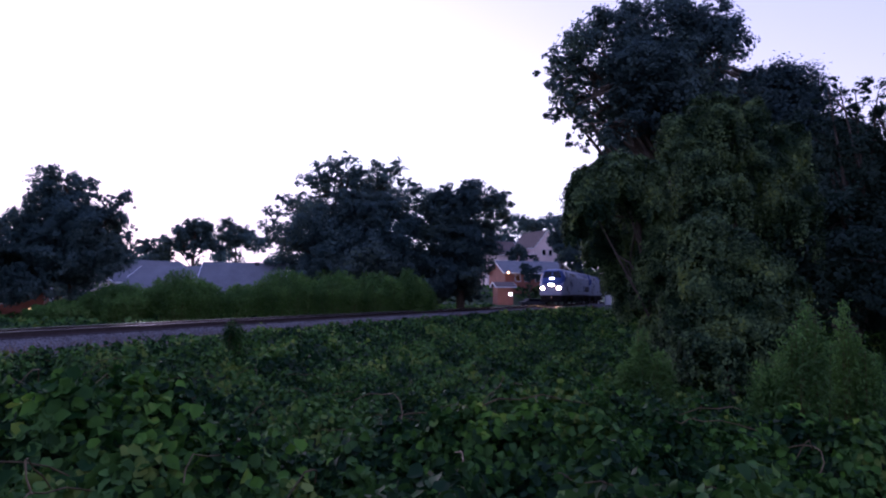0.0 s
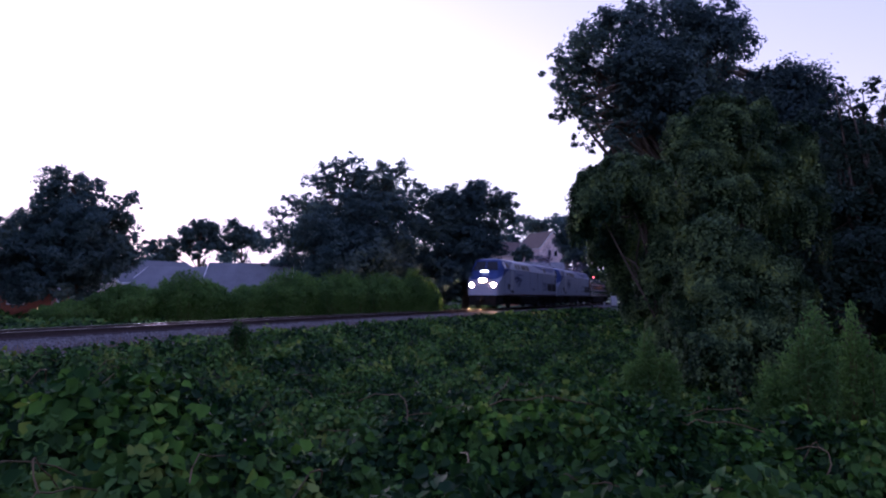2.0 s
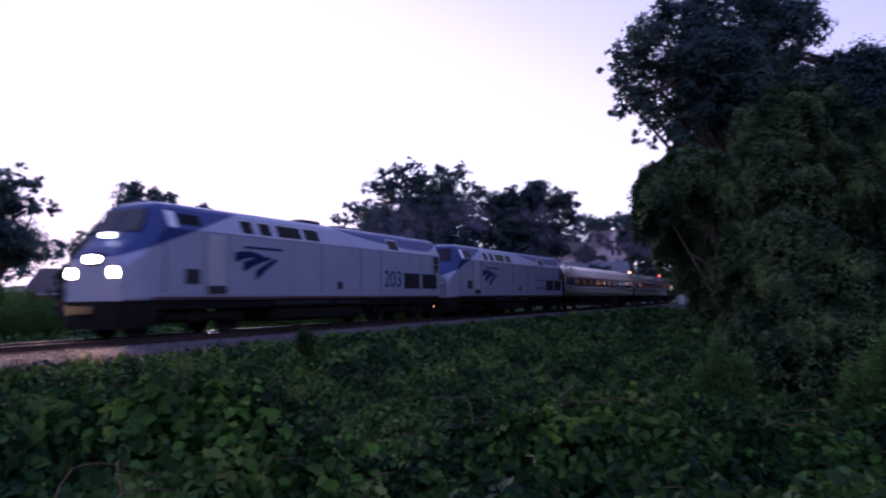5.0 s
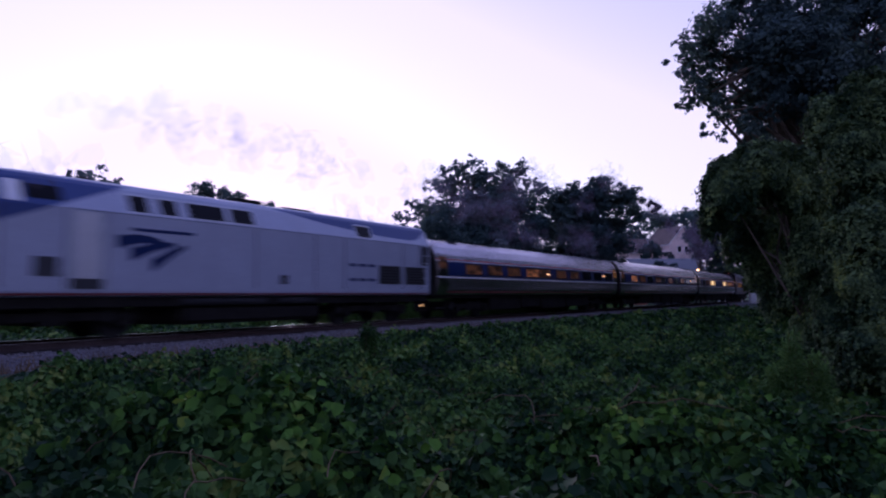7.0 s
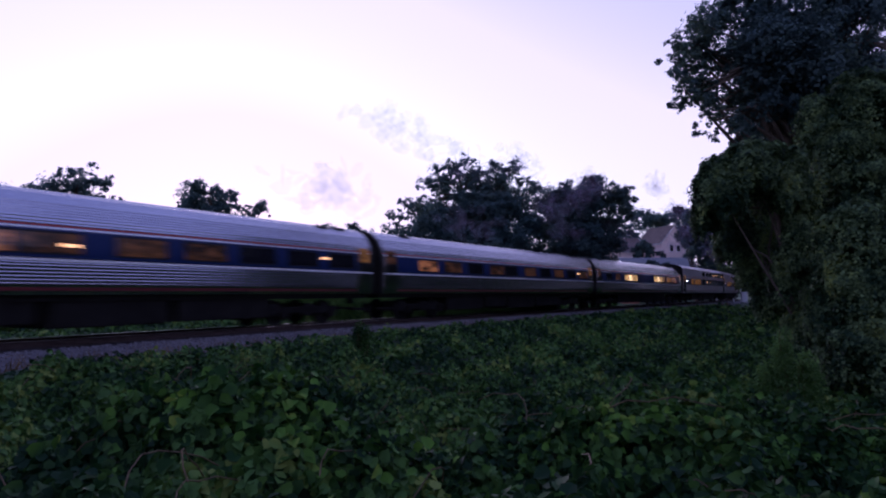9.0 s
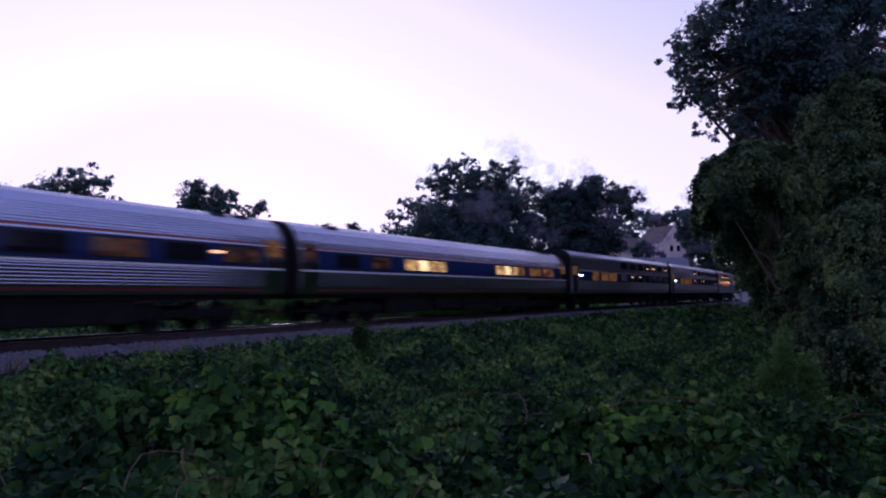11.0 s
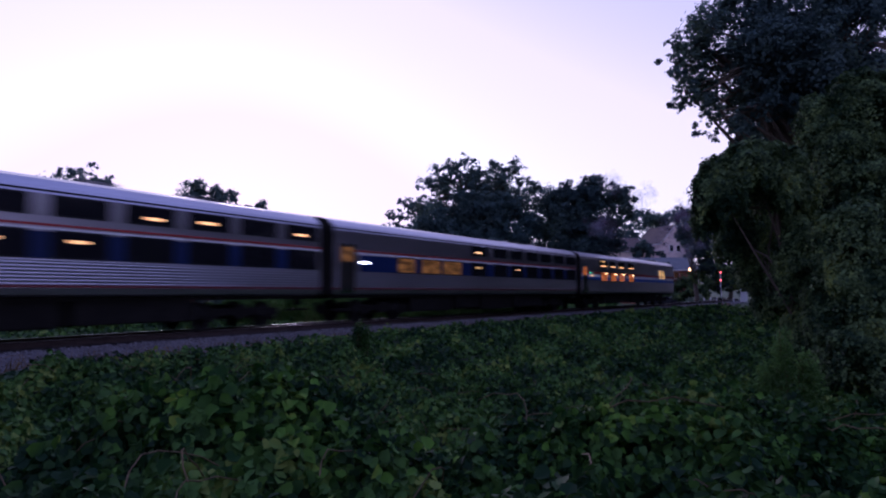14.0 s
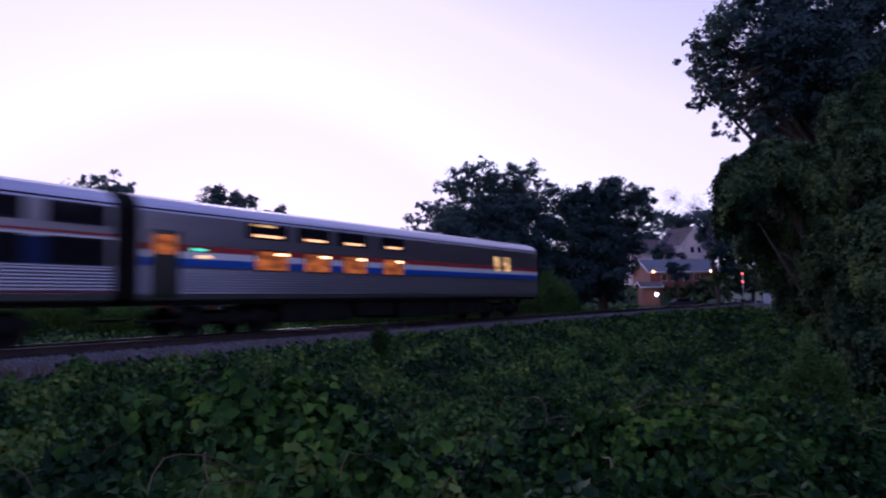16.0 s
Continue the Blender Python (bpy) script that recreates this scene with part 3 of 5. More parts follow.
def vine_tree(label, base, lobes, n, seed, hang=0.0, leaf=0.105, mat="vine", streaks=900):
    """A tree smothered by creepers: rounded draped masses with hanging curtains."""
    rng = np.random.RandomState(seed)
    t = thing("vine_covered_tree", label, "tree", pose(*base), "creeper-grown trees")
    lob = [(l[0] - base[0], l[1] - base[1], l[2] - base[2], l[3], l[4]) for l in lobes]
    hi = max(lob, key=lambda l: l[2] + l[4])
    tips = [(l[0], l[1], l[2] - 0.2 * l[4]) for l in lob]
    part("trunk", limb_mesh((0, 0, -0.3), (hi[0] * 0.7, hi[1] * 0.7, hi[2]), 0.11, tips, rng), "bark", t, smooth=True)
    # a thatch of leaves over the outside of the lobes, in bulges and folds
    A = np.array(lob)
    k = rng.choice(len(A), n, p=(A[:, 3] * (A[:, 3] + A[:, 4])) / (A[:, 3] * (A[:, 3] + A[:, 4])).sum())
    u = unit(rng.normal(size=(n, 3)) + np.array((0, 0, 0.2)))
    ext = np.stack([A[k, 3], A[k, 3], A[k, 4]], 1)
    p = A[k, :3] + u * ext
    # tufts: each lobe swells round a few dozen places of its own
    swell = np.zeros(n)
    for q in range(len(A)):
        on = np.nonzero(k == q)[0]
        spots = unit(rng.normal(size=(int(10 + 20 * A[q, 3]), 3)) + np.array((0, 0, 0.2)))
        near = (u[on] @ spots.T).max(1)
        swell[on] = np.exp(-(1 - near) / (0.016 / max(A[q, 3], 0.4) + 0.014))
    p = A[k, :3] + u * ext * (0.78 + 0.26 * swell - 0.06 * rng.uniform(0, 1, n) ** 2)[:, None]
    p[:, 2] += 0.05 * rng.normal(size=n)
    inside = np.zeros(n, bool)
    for q, l in enumerate(A):
        d = (p - l[:3]) / np.array((l[3], l[3], l[4]))
        inside |= (k != q) & ((d ** 2).sum(1) < 0.66)
    p, nrm = p[~inside], unit(u / ext)[~inside]
    nrm = nrm + np.array((0, 0, 0.4)) + rng.normal(size=p.shape) * 0.34
    part("creeper_leaves", leaves(p, nrm, leaf * rng.uniform(0.6, 1.35, len(p)), leaf * 0.85, rng), mat, t)
    # curtains of leaves hanging down the sides
    k = rng.randint(0, len(lob), streaks)
    L = np.array(lob)[k]
    a = rng.uniform(0, math.tau, streaks)
    rr = rng.uniform(0.72, 0.98, streaks)
    top = np.stack([L[:, 0] + np.cos(a) * L[:, 3] * rr, L[:, 1] + np.sin(a) * L[:, 3] * rr, L[:, 2] + L[:, 4] * rng.uniform(-0.75, 0.05, streaks)], 1)
    m = 30
    drop = rng.uniform(0.5, 1.6, streaks) * (0.7 + hang)
    u = rng.uniform(0, 1, (streaks, m))
    q = top[:, None, :] + rng.normal(size=(streaks, m, 3)) * (0.09 * (1.1 - u))[..., None]
    q[:, :, 2] -= u * drop[:, None]
    out = np.stack([np.cos(a), np.sin(a), np.zeros(streaks)], 1)[:, None] + np.array((0, 0, 0.45)) + rng.normal(size=q.shape) * 0.35
    q = q.reshape(-1, 3)
    keep = q[:, 2] > 0.05
    part("hanging_creepers", leaves(q[keep], out.reshape(-1, 3)[keep], leaf * 0.9, leaf * 0.75, rng), mat, t)
    return t


def build_vines():
    vine_tree("small leaning tree draped in a dome of creepers", foot(6.80, 20.16),
              [(5.17, 19.81, 4.54, 1.19, 0.78), (4.24, 19.44, 4.02, 0.73, 0.80), (6.02, 19.83, 4.18, 0.85, 1.02), (3.96, 19.89, 3.41, 0.34, 0.58), (6.45, 19.94, 2.66, 0.64, 1.12), (6.29, 20.31, 1.65, 0.58, 0.96), (6.88, 20.04, 1.14, 0.68, 1.36), (6.63, 20.13, -0.05, 0.76, 0.76), (5.10, 21.59, 2.84, 0.59, 0.73), (6.15, 21.89, 1.28, 0.55, 0.90), (5.76, 21.97, 2.04, 0.56, 0.73), (5.76, 22.10, 3.14, 0.71, 0.78)],
              70000, 51, -0.35, streaks=900)
    vine_tree("tall tree trunk smothered in creepers up to its head", foot(9.44, 22.18),
              [(8.94, 21.65, 6.82, 1.16, 0.86), (10.48, 22.15, 6.96, 0.57, 0.84), (7.73, 21.69, 6.35, 0.71, 0.75), (8.31, 21.55, 5.39, 1.22, 0.89), (10.39, 22.26, 5.34, 1.33, 1.05), (11.79, 22.73, 5.83, 0.97, 1.17), (8.84, 21.33, 4.33, 1.28, 0.77), (11.41, 22.85, 4.08, 1.56, 1.17), (8.12, 21.89, 3.38, 0.93, 1.12)],
              95000, 52, 0.2, streaks=700)
    vine_tree("bulging mass of creepers over a bush and stump", foot(7.73, 18.17),
              [(7.18, 17.93, 2.73, 0.70, 0.58), (7.87, 17.97, 2.20, 0.92, 0.76), (6.75, 18.45, 2.38, 0.53, 0.72), (8.65, 18.21, 1.60, 0.93, 0.77), (7.26, 18.04, 1.13, 1.14, 0.95), (9.42, 18.55, 0.99, 0.75, 0.94), (6.61, 18.38, 0.51, 0.78, 1.09), (8.09, 17.89, 0.38, 1.13, 0.91), (7.11, 17.73, -0.21, 1.12, 0.67), (9.25, 18.13, -0.08, 0.92, 0.76)],
              80000, 53, 0.2, streaks=700)


def feathery_shrub(label, base, lobes, stems, seed, leaf=0.11, group="", mat="shrub"):
    """Upright stems with fine drooping leaves."""
    rng = np.random.RandomState(seed)
    t = thing("feathery_shrub", label, "shrub", pose(*base), group)
    lob = np.array([(l[0] - base[0], l[1] - base[1], l[2] - base[2], l[3], l[4]) for l in lobes])
    k = rng.choice(len(lob), stems, p=lob[:, 3] / lob[:, 3].sum())
    L = lob[k]
    a, r = rng.uniform(0, math.tau, stems), rng.uniform(0, 1, stems) ** 0.6
    foot_xy = np.stack([L[:, 0] + np.cos(a) * r * L[:, 3] * 0.8, L[:, 1] + np.sin(a) * r * L[:, 3] * 0.8], 1)
    tip = np.stack([L[:, 0] + np.cos(a) * r * L[:, 3] * 1.05, L[:, 1] + np.sin(a) * r * L[:, 3] * 1.05,
                    L[:, 2] + L[:, 4] * (1.0 - 0.75 * r ** 2) * rng.uniform(0.55, 1.35, stems)], 1)
    bm = bmesh.new()
    for i in range(0, stems, 3):
        tube(bm, (*foot_xy[i], -0.15), tip[i], 0.012, 0.004, 5, False)
    part("brushwood", bm, "dry", t)
    m = 84
    u = rng.uniform(0.05, 1.0, (stems, m)) ** 0.7
    b3 = np.concatenate([foot_xy, np.zeros((stems, 1))], 1)
    q = b3[:, None] * (1 - u[..., None]) + tip[:, None] * u[..., None]
    q += rng.normal(size=q.shape) * (0.045 + 0.14 * (1 - u[..., None])) * np.array((1, 1, 0.5)) * max(1.0, leaf / 0.11)
    q = q.reshape(-1, 3)
    nrm = rng.normal(size=q.shape) + np.array((0, 0, 0.3))
    part("fine_leaves", leaves(q, nrm, leaf * rng.uniform(0.7, 1.4, len(q)), leaf * 0.3, rng), mat, t)
    return t


def build_shrubs():
    hedge = [((-22.67, 40.17, -0.12, 2.03, 0.68), 41), ((-19.77, 41.14, 0.38, 2.26, 1.18), 42), ((-16.51, 42.12, 0.74, 2.14, 1.49), 43), ((-13.20, 44.14, 0.56, 1.86, 0.97), 44),
             ((-10.64, 45.11, 0.94, 2.29, 1.53), 45), ((-7.56, 46.12, 0.95, 2.34, 1.48), 46), ((-4.74, 47.12, 0.96, 2.19, 1.43), 47), ((-2.60, 48.12, 0.9, 1.35, 1.7), 48),
             ((-27.91, 33.66, 0.56, 2.90, 1.42), 49), ((-29.44, 31.34, 0.61, 2.75, 1.53), 40)]
    for l, seed in hedge:
        b = foot(l[0], l[1])
        feathery_shrub("light green feathery bush in the hedge along the railway", b, [(l[0], l[1], l[2], l[3], l[4]), (l[0] + 0.9, l[1] + 0.8, l[2] - 0.2, l[3] * 0.8, l[4] * 0.8)],
                       520, seed, 0.19, "hedge bushes")
    b = foot(6.85, 12.68)
    feathery_shrub("bright green feathery bush at the foot of the wood", b, [(6.85, 12.62, -0.26, 0.38, 1.11), (6.16, 12.66, -0.79, 0.36, 0.64), (7.66, 12.92, -0.18, 0.33, 1.03), (6.38, 12.33, -0.33, 0.27, 0.83), (8.05, 12.94, -0.50, 0.33, 0.76)], 120, 61, 0.13)
    b = foot(4.41, 15.18)
    feathery_shrub("light green feathery weed below the creepers", b, [(4.47, 15.14, -0.41, 0.18, 0.66), (4.91, 15.16, -0.66, 0.18, 0.46), (4.09, 15.17, -0.79, 0.18, 0.33)], 70, 62, 0.11)
    b = foot(-5.35, 17.12)
    feathery_shrub("small dark weed standing on the bank", b, [(-5.35, 17.11, 0.07, 0.23, 0.35)], 26, 63, 0.09, mat="kudzu")


build_trees()
build_crossing_wood()
build_vines()
build_shrubs()


def build_kudzu():
    """A carpet of broad creeper leaves over the bank, the hollow and the knoll."""
    rng = np.random.RandomState(71)

    def scatter(r0, r1, dens, size, seed, round_leaf):
        rng = np.random.RandomState(seed)
        a0, a1 = radians(-58), radians(46)
        n = int((a1 - a0) / 2 * (r1 * r1 - r0 * r0) * dens)
        a = rng.uniform(a0, a1, n)
        r = np.sqrt(rng.uniform(r0 * r0, r1 * r1, n))
        x, y = r * np.sin(a), r * np.cos(a)
        q = beside_track(x, y)
        keep = q > 4.2 + 0.75 * (1 - ease(y, 13, 25)) - 0.2 * ease(y, 18, 30) + 0.5 * wave(x, y, 2.0, 14) + 0.25 * rng.normal(size=n)
        x, y = x[keep], y[keep]
        g, t = ground_height(x, y), growth(x, y)
        e = 0.08
        gx = (ground_height(x + e, y) + growth(x + e, y) - g - t) / e
        gy = (ground_height(x, y + e) + growth(x, y + e) - g - t) / e
        m = len(x)
        z = g + t * (1 - 0.6 * rng.uniform(0, 1, m) ** 1.6) + 0.02 * rng.normal(size=m)
        nrm = np.stack([-gx * 0.8, -gy * 0.8 - 0.25, np.ones(m)], 1) + rng.normal(size=(m, 3)) * 0.72
        return leaves(np.stack([x, y, z], 1), nrm, size * rng.uniform(0.6, 1.35, m), size * 0.95 * rng.uniform(0.7, 1.2, m), rng, 0.18, round_leaf)

    for name, args, lab in (("foot_creeper_leaves", (1.4, 4.2, 1100, 0.068, 76, True), "green creeper leaves at the edge of the knoll"),
                            ("near_creeper_leaves", (4.2, 9, 800, 0.095, 72, True), "broad three-lobed green creeper leaves covering the knoll"),
                            ("bank_creeper_leaves", (9, 17, 430, 0.105, 73, True), "dense green creeper leaves over the hollow and bank"),
                            ("far_creeper_leaves", (17, 34, 150, 0.16, 74, False), "green creepers on the bank below the track"),
                            ("distant_creeper_leaves", (34, 75, 18, 0.36, 75, False), "green creepers and weeds beside the track")):
        ob = part(name, scatter(*args), "kudzu", smooth=True)
        tagged(ob, lab, "creepers", kind="stuff")
    # younger, larger leaves on the crowns of the knoll's swells
    def crown_of_mound(cx, cy, rx, ry, n, size, seed):
        r = np.random.RandomState(seed)
        x, y = cx + rx * r.normal(size=n) * 0.5, cy + ry * r.normal(size=n) * 0.5
        g = ground_height(x, y) + growth(x, y)
        c = np.stack([x, y, g + r.uniform(-0.1, 0.09, n)], 1)
        nm = np.stack([(x - cx) / rx * 0.5, (y - cy) / ry * 0.5 - 0.45, np.full(n, 0.8)], 1) + r.normal(size=(n, 3)) * 0.5
        return leaves(c, nm, size * r.uniform(0.6, 1.35, n), size * r.uniform(0.75, 1.15, n), r, 0.22, True)

    for args in ((-2.75, 5.5, 1.4, 0.9, 620, 0.115, 81), (0.3, 6.5, 1.1, 0.8, 700, 0.085, 82), (2.6, 7.2, 2.2, 0.9, 1100, 0.085, 83)):
        ob = part("young_creeper_leaves", crown_of_mound(*args), "young", smooth=True)
        tagged(ob, "bright green young creeper leaves on top of a mound", "creepers", kind="stuff")
    # weeds and low bushes on the far side of the line
    n = 60000
    a, r = rng.uniform(radians(-52), radians(22), n), rng.uniform(24, 135, n)
    x, y = r * np.sin(a), r * np.cos(a)
    q = beside_track(x, y)
    ok = (q < -8.0) & (q > -45) & ~((x > 7) & (x < 13.5) & (y > 88) & (y < 113))
    x, y, r = x[ok], y[ok], r[ok]
    hump = np.maximum(0.15 + 0.35 * wave(x, y, 6.0, 15) + 0.2 * wave(x, y, 2.2, 16), 0.03)
    c = np.stack([x, y, ground_height(x, y) + hump * rng.uniform(0.3, 1.0, len(x))], 1)
    nm = np.array((0, -0.3, 0.8)) + rng.normal(size=c.shape) * 0.6
    ob = part("far_side_weeds", leaves(c, nm, 0.1 + 0.005 * r, 0.07 + 0.004 * r, rng), "kudzu")
    tagged(ob, "low green weeds on the far side of the railway", "weeds", kind="stuff")
    # dry grass heads along the edge of the ballast
    n = 5200
    s, q = rng.uniform(-28, 70, n), 2.9 + np.abs(rng.normal(size=n)) * 0.5
    P2 = np.array([on_track(a)[0] for a in s])
    D2 = np.array([on_track(a)[1] for a in s])
    x, y = P2[:, 0] + D2[:, 1] * q, P2[:, 1] - D2[:, 0] * q
    z = np.maximum(ground_height(x, y), -0.62) + 0.12
    h = rng.uniform(0.12, 0.4, n)
    up = np.stack([rng.normal(size=n) * 0.3, rng.normal(size=n) * 0.3, np.ones(n)], 1)
    side = unit(np.cross(up, rng.normal(size=(n, 3)))) * 0.012
    b = np.stack([x, y, z - 0.1], 1)
    V = np.stack([b - side, b + side, b + up * h[:, None]], 1).reshape(-1, 3)
    F = np.arange(n * 3).reshape(-1, 3)
    ob = part("dry_grass", (V, F), "dry")
    tagged(ob, "dry yellowish grass along the ballast edge", "grass", kind="stuff")


def build_stems():
    """Dry creeper stems arching out of the carpet."""
    rng = np.random.RandomState(77)
    bm = bmesh.new()
    for k in range(150):
        a, r = rng.uniform(radians(-50), radians(38)), rng.uniform(3.2, 16)
        x, y = r * math.sin(a), r * math.cos(a)
        if float(beside_track(np.array([x]), np.array([y]))[0]) < 4:
            continue
        g = foot(x, y)[2] + float(growth(np.array([x]), np.array([y]))[0])
        d, ln, h = rng.uniform(0, math.tau), rng.uniform(0.4, 1.3), rng.uniform(0.06, 0.3)
        last = None
        for i in range(7):
            u = i / 6
            p = (x + math.cos(d + u * 0.7) * ln * u, y + math.sin(d + u * 0.7) * ln * u, g - 0.08 + h * math.sin(u * 2.6) + 0.02 * rng.normal())
            if last is not None:
                tube(bm, last, p, 0.006, 0.005, 4, False)
            last = p
    tagged(part("dry_creeper_stems", bm, "dry"), "thin dry brown creeper stems over the leaves", "stems", kind="stuff")


build_kudzu()
build_stems()


# ---------------------------------------------------------------- the train
# x runs forward along a vehicle, y to its left (the camera's side), z up from the rail head.
TRAIN_SPEED = ((0, 12.88), (2, 13.31), (4, 13.70), (6, 13.94), (8, 14.81), (10, 15.47), (12, 16.62), (14, 17.17), (16, 17.81))
FRONT = 56.2
ENGINE, COACH = 21.03, 26.0


def train_front(t):
    tt = np.linspace(0, t, 200)
    v = np.interp(tt, [k for k, _ in TRAIN_SPEED], [k for _, k in TRAIN_SPEED])
    return FRONT - float(np.sum((v[1:] + v[:-1]) / 2) * (t / 199.0))


def vehicle_pose(s_mid, bogies):
    """A vehicle whose two bogies stand on the track; forward is towards the camera."""
    a, _ = on_track(s_mid - bogies / 2)
    b, _ = on_track(s_mid + bogies / 2)
    c, d = (a + b) / 2, a - b
    return pose(c[0], c[1], 0, 0, 0, math.degrees(math.atan2(d[1], d[0])))


def half(profile):
    """Closed ring from the left half of a cross section, bottom to top."""
    return list(profile) + [(-y, z) for y, z in reversed(profile) if y > 1e-6]


def ring(profile, x):
    return [(x, y, z) for y, z in half(profile)]


WHEELSETS = []


def bogie(parent, x, base, r):
    """Truck with side frames, bolster, springs, axle boxes and wheelsets."""
    spread = base / 2 + 0.45
    b = part("bogie", boxes((x - spread, x + spread, 1.0, 1.16, r, r + 0.24), (x - spread, x + spread, -1.16, -1.0, r, r + 0.24),
                            (x - 0.3, x + 0.3, -1.18, 1.18, r - 0.1, r + 0.36), bevel=0.03), "black", parent)
    for xx in (x - base / 2, x + base / 2):
        bm = bmesh.new()
        for yy in (0.75, -0.75):
            tube(bm, (0, yy - 0.07, 0), (0, yy + 0.07, 0), r, r, 22)
            inner = yy - 0.09 * np.sign(yy)
            tube(bm, (0, inner - 0.02, 0), (0, inner + 0.02, 0), r + 0.025, r + 0.025, 22)
        tube(bm, (0, -1.0, 0), (0, 1.0, 0), 0.09, 0.09, 8)
        ws = part("wheelset", bm, "dark", b)
        ws.location = (xx, 0, r)
        WHEELSETS.append((ws, xx, r))
        for sd in (1, -1):
            part("axle_box", boxes((xx - 0.17, xx + 0.17, sd * 1.2 - 0.1, sd * 1.2 + 0.1, r - 0.17, r + 0.17), bevel=0.03), "black", b)
            part("spring", tubes(((xx + 0.4, sd * 1.1, r - 0.05), (xx + 0.4, sd * 1.1, r + 0.35), 0.09, 0.09), seg=8), "dark", b)
    return b


def engine_paint():
    """Silver paint with blue sweeps over the cab and along the rear roof edge."""
    m = material("engine_paint", (0.31, 0.335, 0.44), 0.45, 0.1, vary=0.12, scale=0.7, fine=12, bump=0.03)
    nt = m.node_tree
    bsdf = nt.nodes["Principled BSDF"]
    base = bsdf.inputs["Base Color"].links[0].from_socket
    co = nt.nodes.new("ShaderNodeTexCoord")
    sep = nt.nodes.new("ShaderNodeSeparateXYZ")
    nt.links.new(co.outputs["Object"], sep.inputs[0])
    X, Z = sep.outputs[0], sep.outputs[2]

    def op(kind, a, b):
        n = nt.nodes.new("ShaderNodeMath")
        n.operation = kind
        for k, v in enumerate((a, b)):
            if isinstance(v, (int, float)):
                n.inputs[k].default_value = v
            else:
                nt.links.new(v, n.inputs[k])
        return n.outputs[0]
    front_line = op("ADD", op("MULTIPLY", op("SUBTRACT", 9.32, X), 0.372), 2.5)
    front = op("GREATER_THAN", Z, front_line)
    dx = op("ADD", X, 8.8)
    rear_line = op("ADD", op("MULTIPLY", op("MULTIPLY", dx, dx), op("ADD", op("MULTIPLY", op("LESS_THAN", dx, 0.0), 0.24), 0.0095)), 3.6)
    rear = op("MULTIPLY", op("GREATER_THAN", Z, rear_line), op("LESS_THAN", X, 1.0))
    blue = op("MULTIPLY", op("MAXIMUM", front, rear), op("LESS_THAN", Z, 4.22))
    mx = nt.nodes.new("ShaderNodeMix")
    mx.data_type = "RGBA"
    nt.links.new(blue, mx.inputs["Factor"])
    nt.links.new(base, mx.inputs[6])
    mx.inputs[7].default_value = (0.018, 0.04, 0.16, 1)
    nt.links.new(mx.outputs[2], bsdf.inputs["Base Color"])
    return m


def lit_pane(name, glow, strength, low=0.25):
    """Window glass with an uneven lit room behind it."""
    m = material(name, (0.02, 0.018, 0.018), 0.12, vary=0.1, bump=0, spec=0.8)
    nt = m.node_tree
    bsdf = nt.nodes["Principled BSDF"]
    co = nt.nodes.new("ShaderNodeTexCoord")
    mp = nt.nodes.new("ShaderNodeMapping")
    mp.inputs["Scale"].default_value = (1.3, 1.0, 3.5)
    noi = nt.nodes.new("ShaderNodeTexNoise")
    noi.inputs["Scale"].default_value, noi.inputs["Detail"].default_value = 1.6, 2
    mr = nt.nodes.new("ShaderNodeMapRange")
    mr.inputs["From Min"].default_value, mr.inputs["From Max"].default_value = 0.38, 0.66
    mr.inputs["To Min"].default_value, mr.inputs["To Max"].default_value = strength * low, strength
    nt.links.new(co.outputs["Object"], mp.inputs[0])
    nt.links.new(mp.outputs[0], noi.inputs["Vector"])
    nt.links.new(noi.outputs[0], mr.inputs["Value"])
    nt.links.new(mr.outputs[0], bsdf.inputs["Emission Strength"])
    bsdf.inputs["Emission Color"].default_value = (*glow, 1)
    return m


M["engine_paint"] = engine_paint()
M["pane_dim"] = lit_pane("dim_window", (0.9, 0.34, 0.12), 0.055, 0.08)
M["pane_lit"] = lit_pane("lit_window", (1.0, 0.56, 0.16), 0.9, 0.3)
M["pane_bright"] = lit_pane("bright_window", (1.0, 0.66, 0.24), 1.7, 0.6)
M["pane_orange"] = lit_pane("orange_window", (1.0, 0.25, 0.04), 0.55, 0.3)
M["pane_amber"] = lit_pane("amber_window", (1.0, 0.42, 0.09), 0.18, 0.25)
M["pane_glow"] = lit_pane("faint_window", (1.0, 0.36, 0.12), 0.24, 0.08)
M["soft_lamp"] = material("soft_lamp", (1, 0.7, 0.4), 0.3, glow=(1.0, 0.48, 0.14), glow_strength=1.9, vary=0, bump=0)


def side_at(profile, z):
    """Half width of a cross section at the height z, on its outer side."""
    pts = [(y, h) for y, h in profile if y > 0.5]
    for (y0, z0), (y1, z1) in zip(pts, pts[1:]):
        if z0 <= z <= z1 and z1 > z0:
            return y0 + (y1 - y0) * (z - z0) / (z1 - z0)
    return pts[-1][0]


def plate(profile, x0, x1, z0, z1, side=1, proud=0.012, steps=None):
    """Thin panel lying on a vehicle's side, following its curve."""
    steps = steps or max(1, int((z1 - z0) / 0.12))
    outer = [(side * (side_at(profile, z) + proud), z) for z in np.linspace(z0, z1, steps + 1)]
    inner = [(side * (side_at(profile, z) - 0.03), z) for z in np.linspace(z1, z0, steps + 1)]
    return loft([[(x, y, z) for y, z in outer + inner] for x in (x0, x1)])


def flat_shape(points, y, thick=0.012):
    """Flat painted shape on a side wall, from its outline (x, z)."""
    return loft([[(x, yy, z) for x, z in points] for yy in (y - thick, y)])


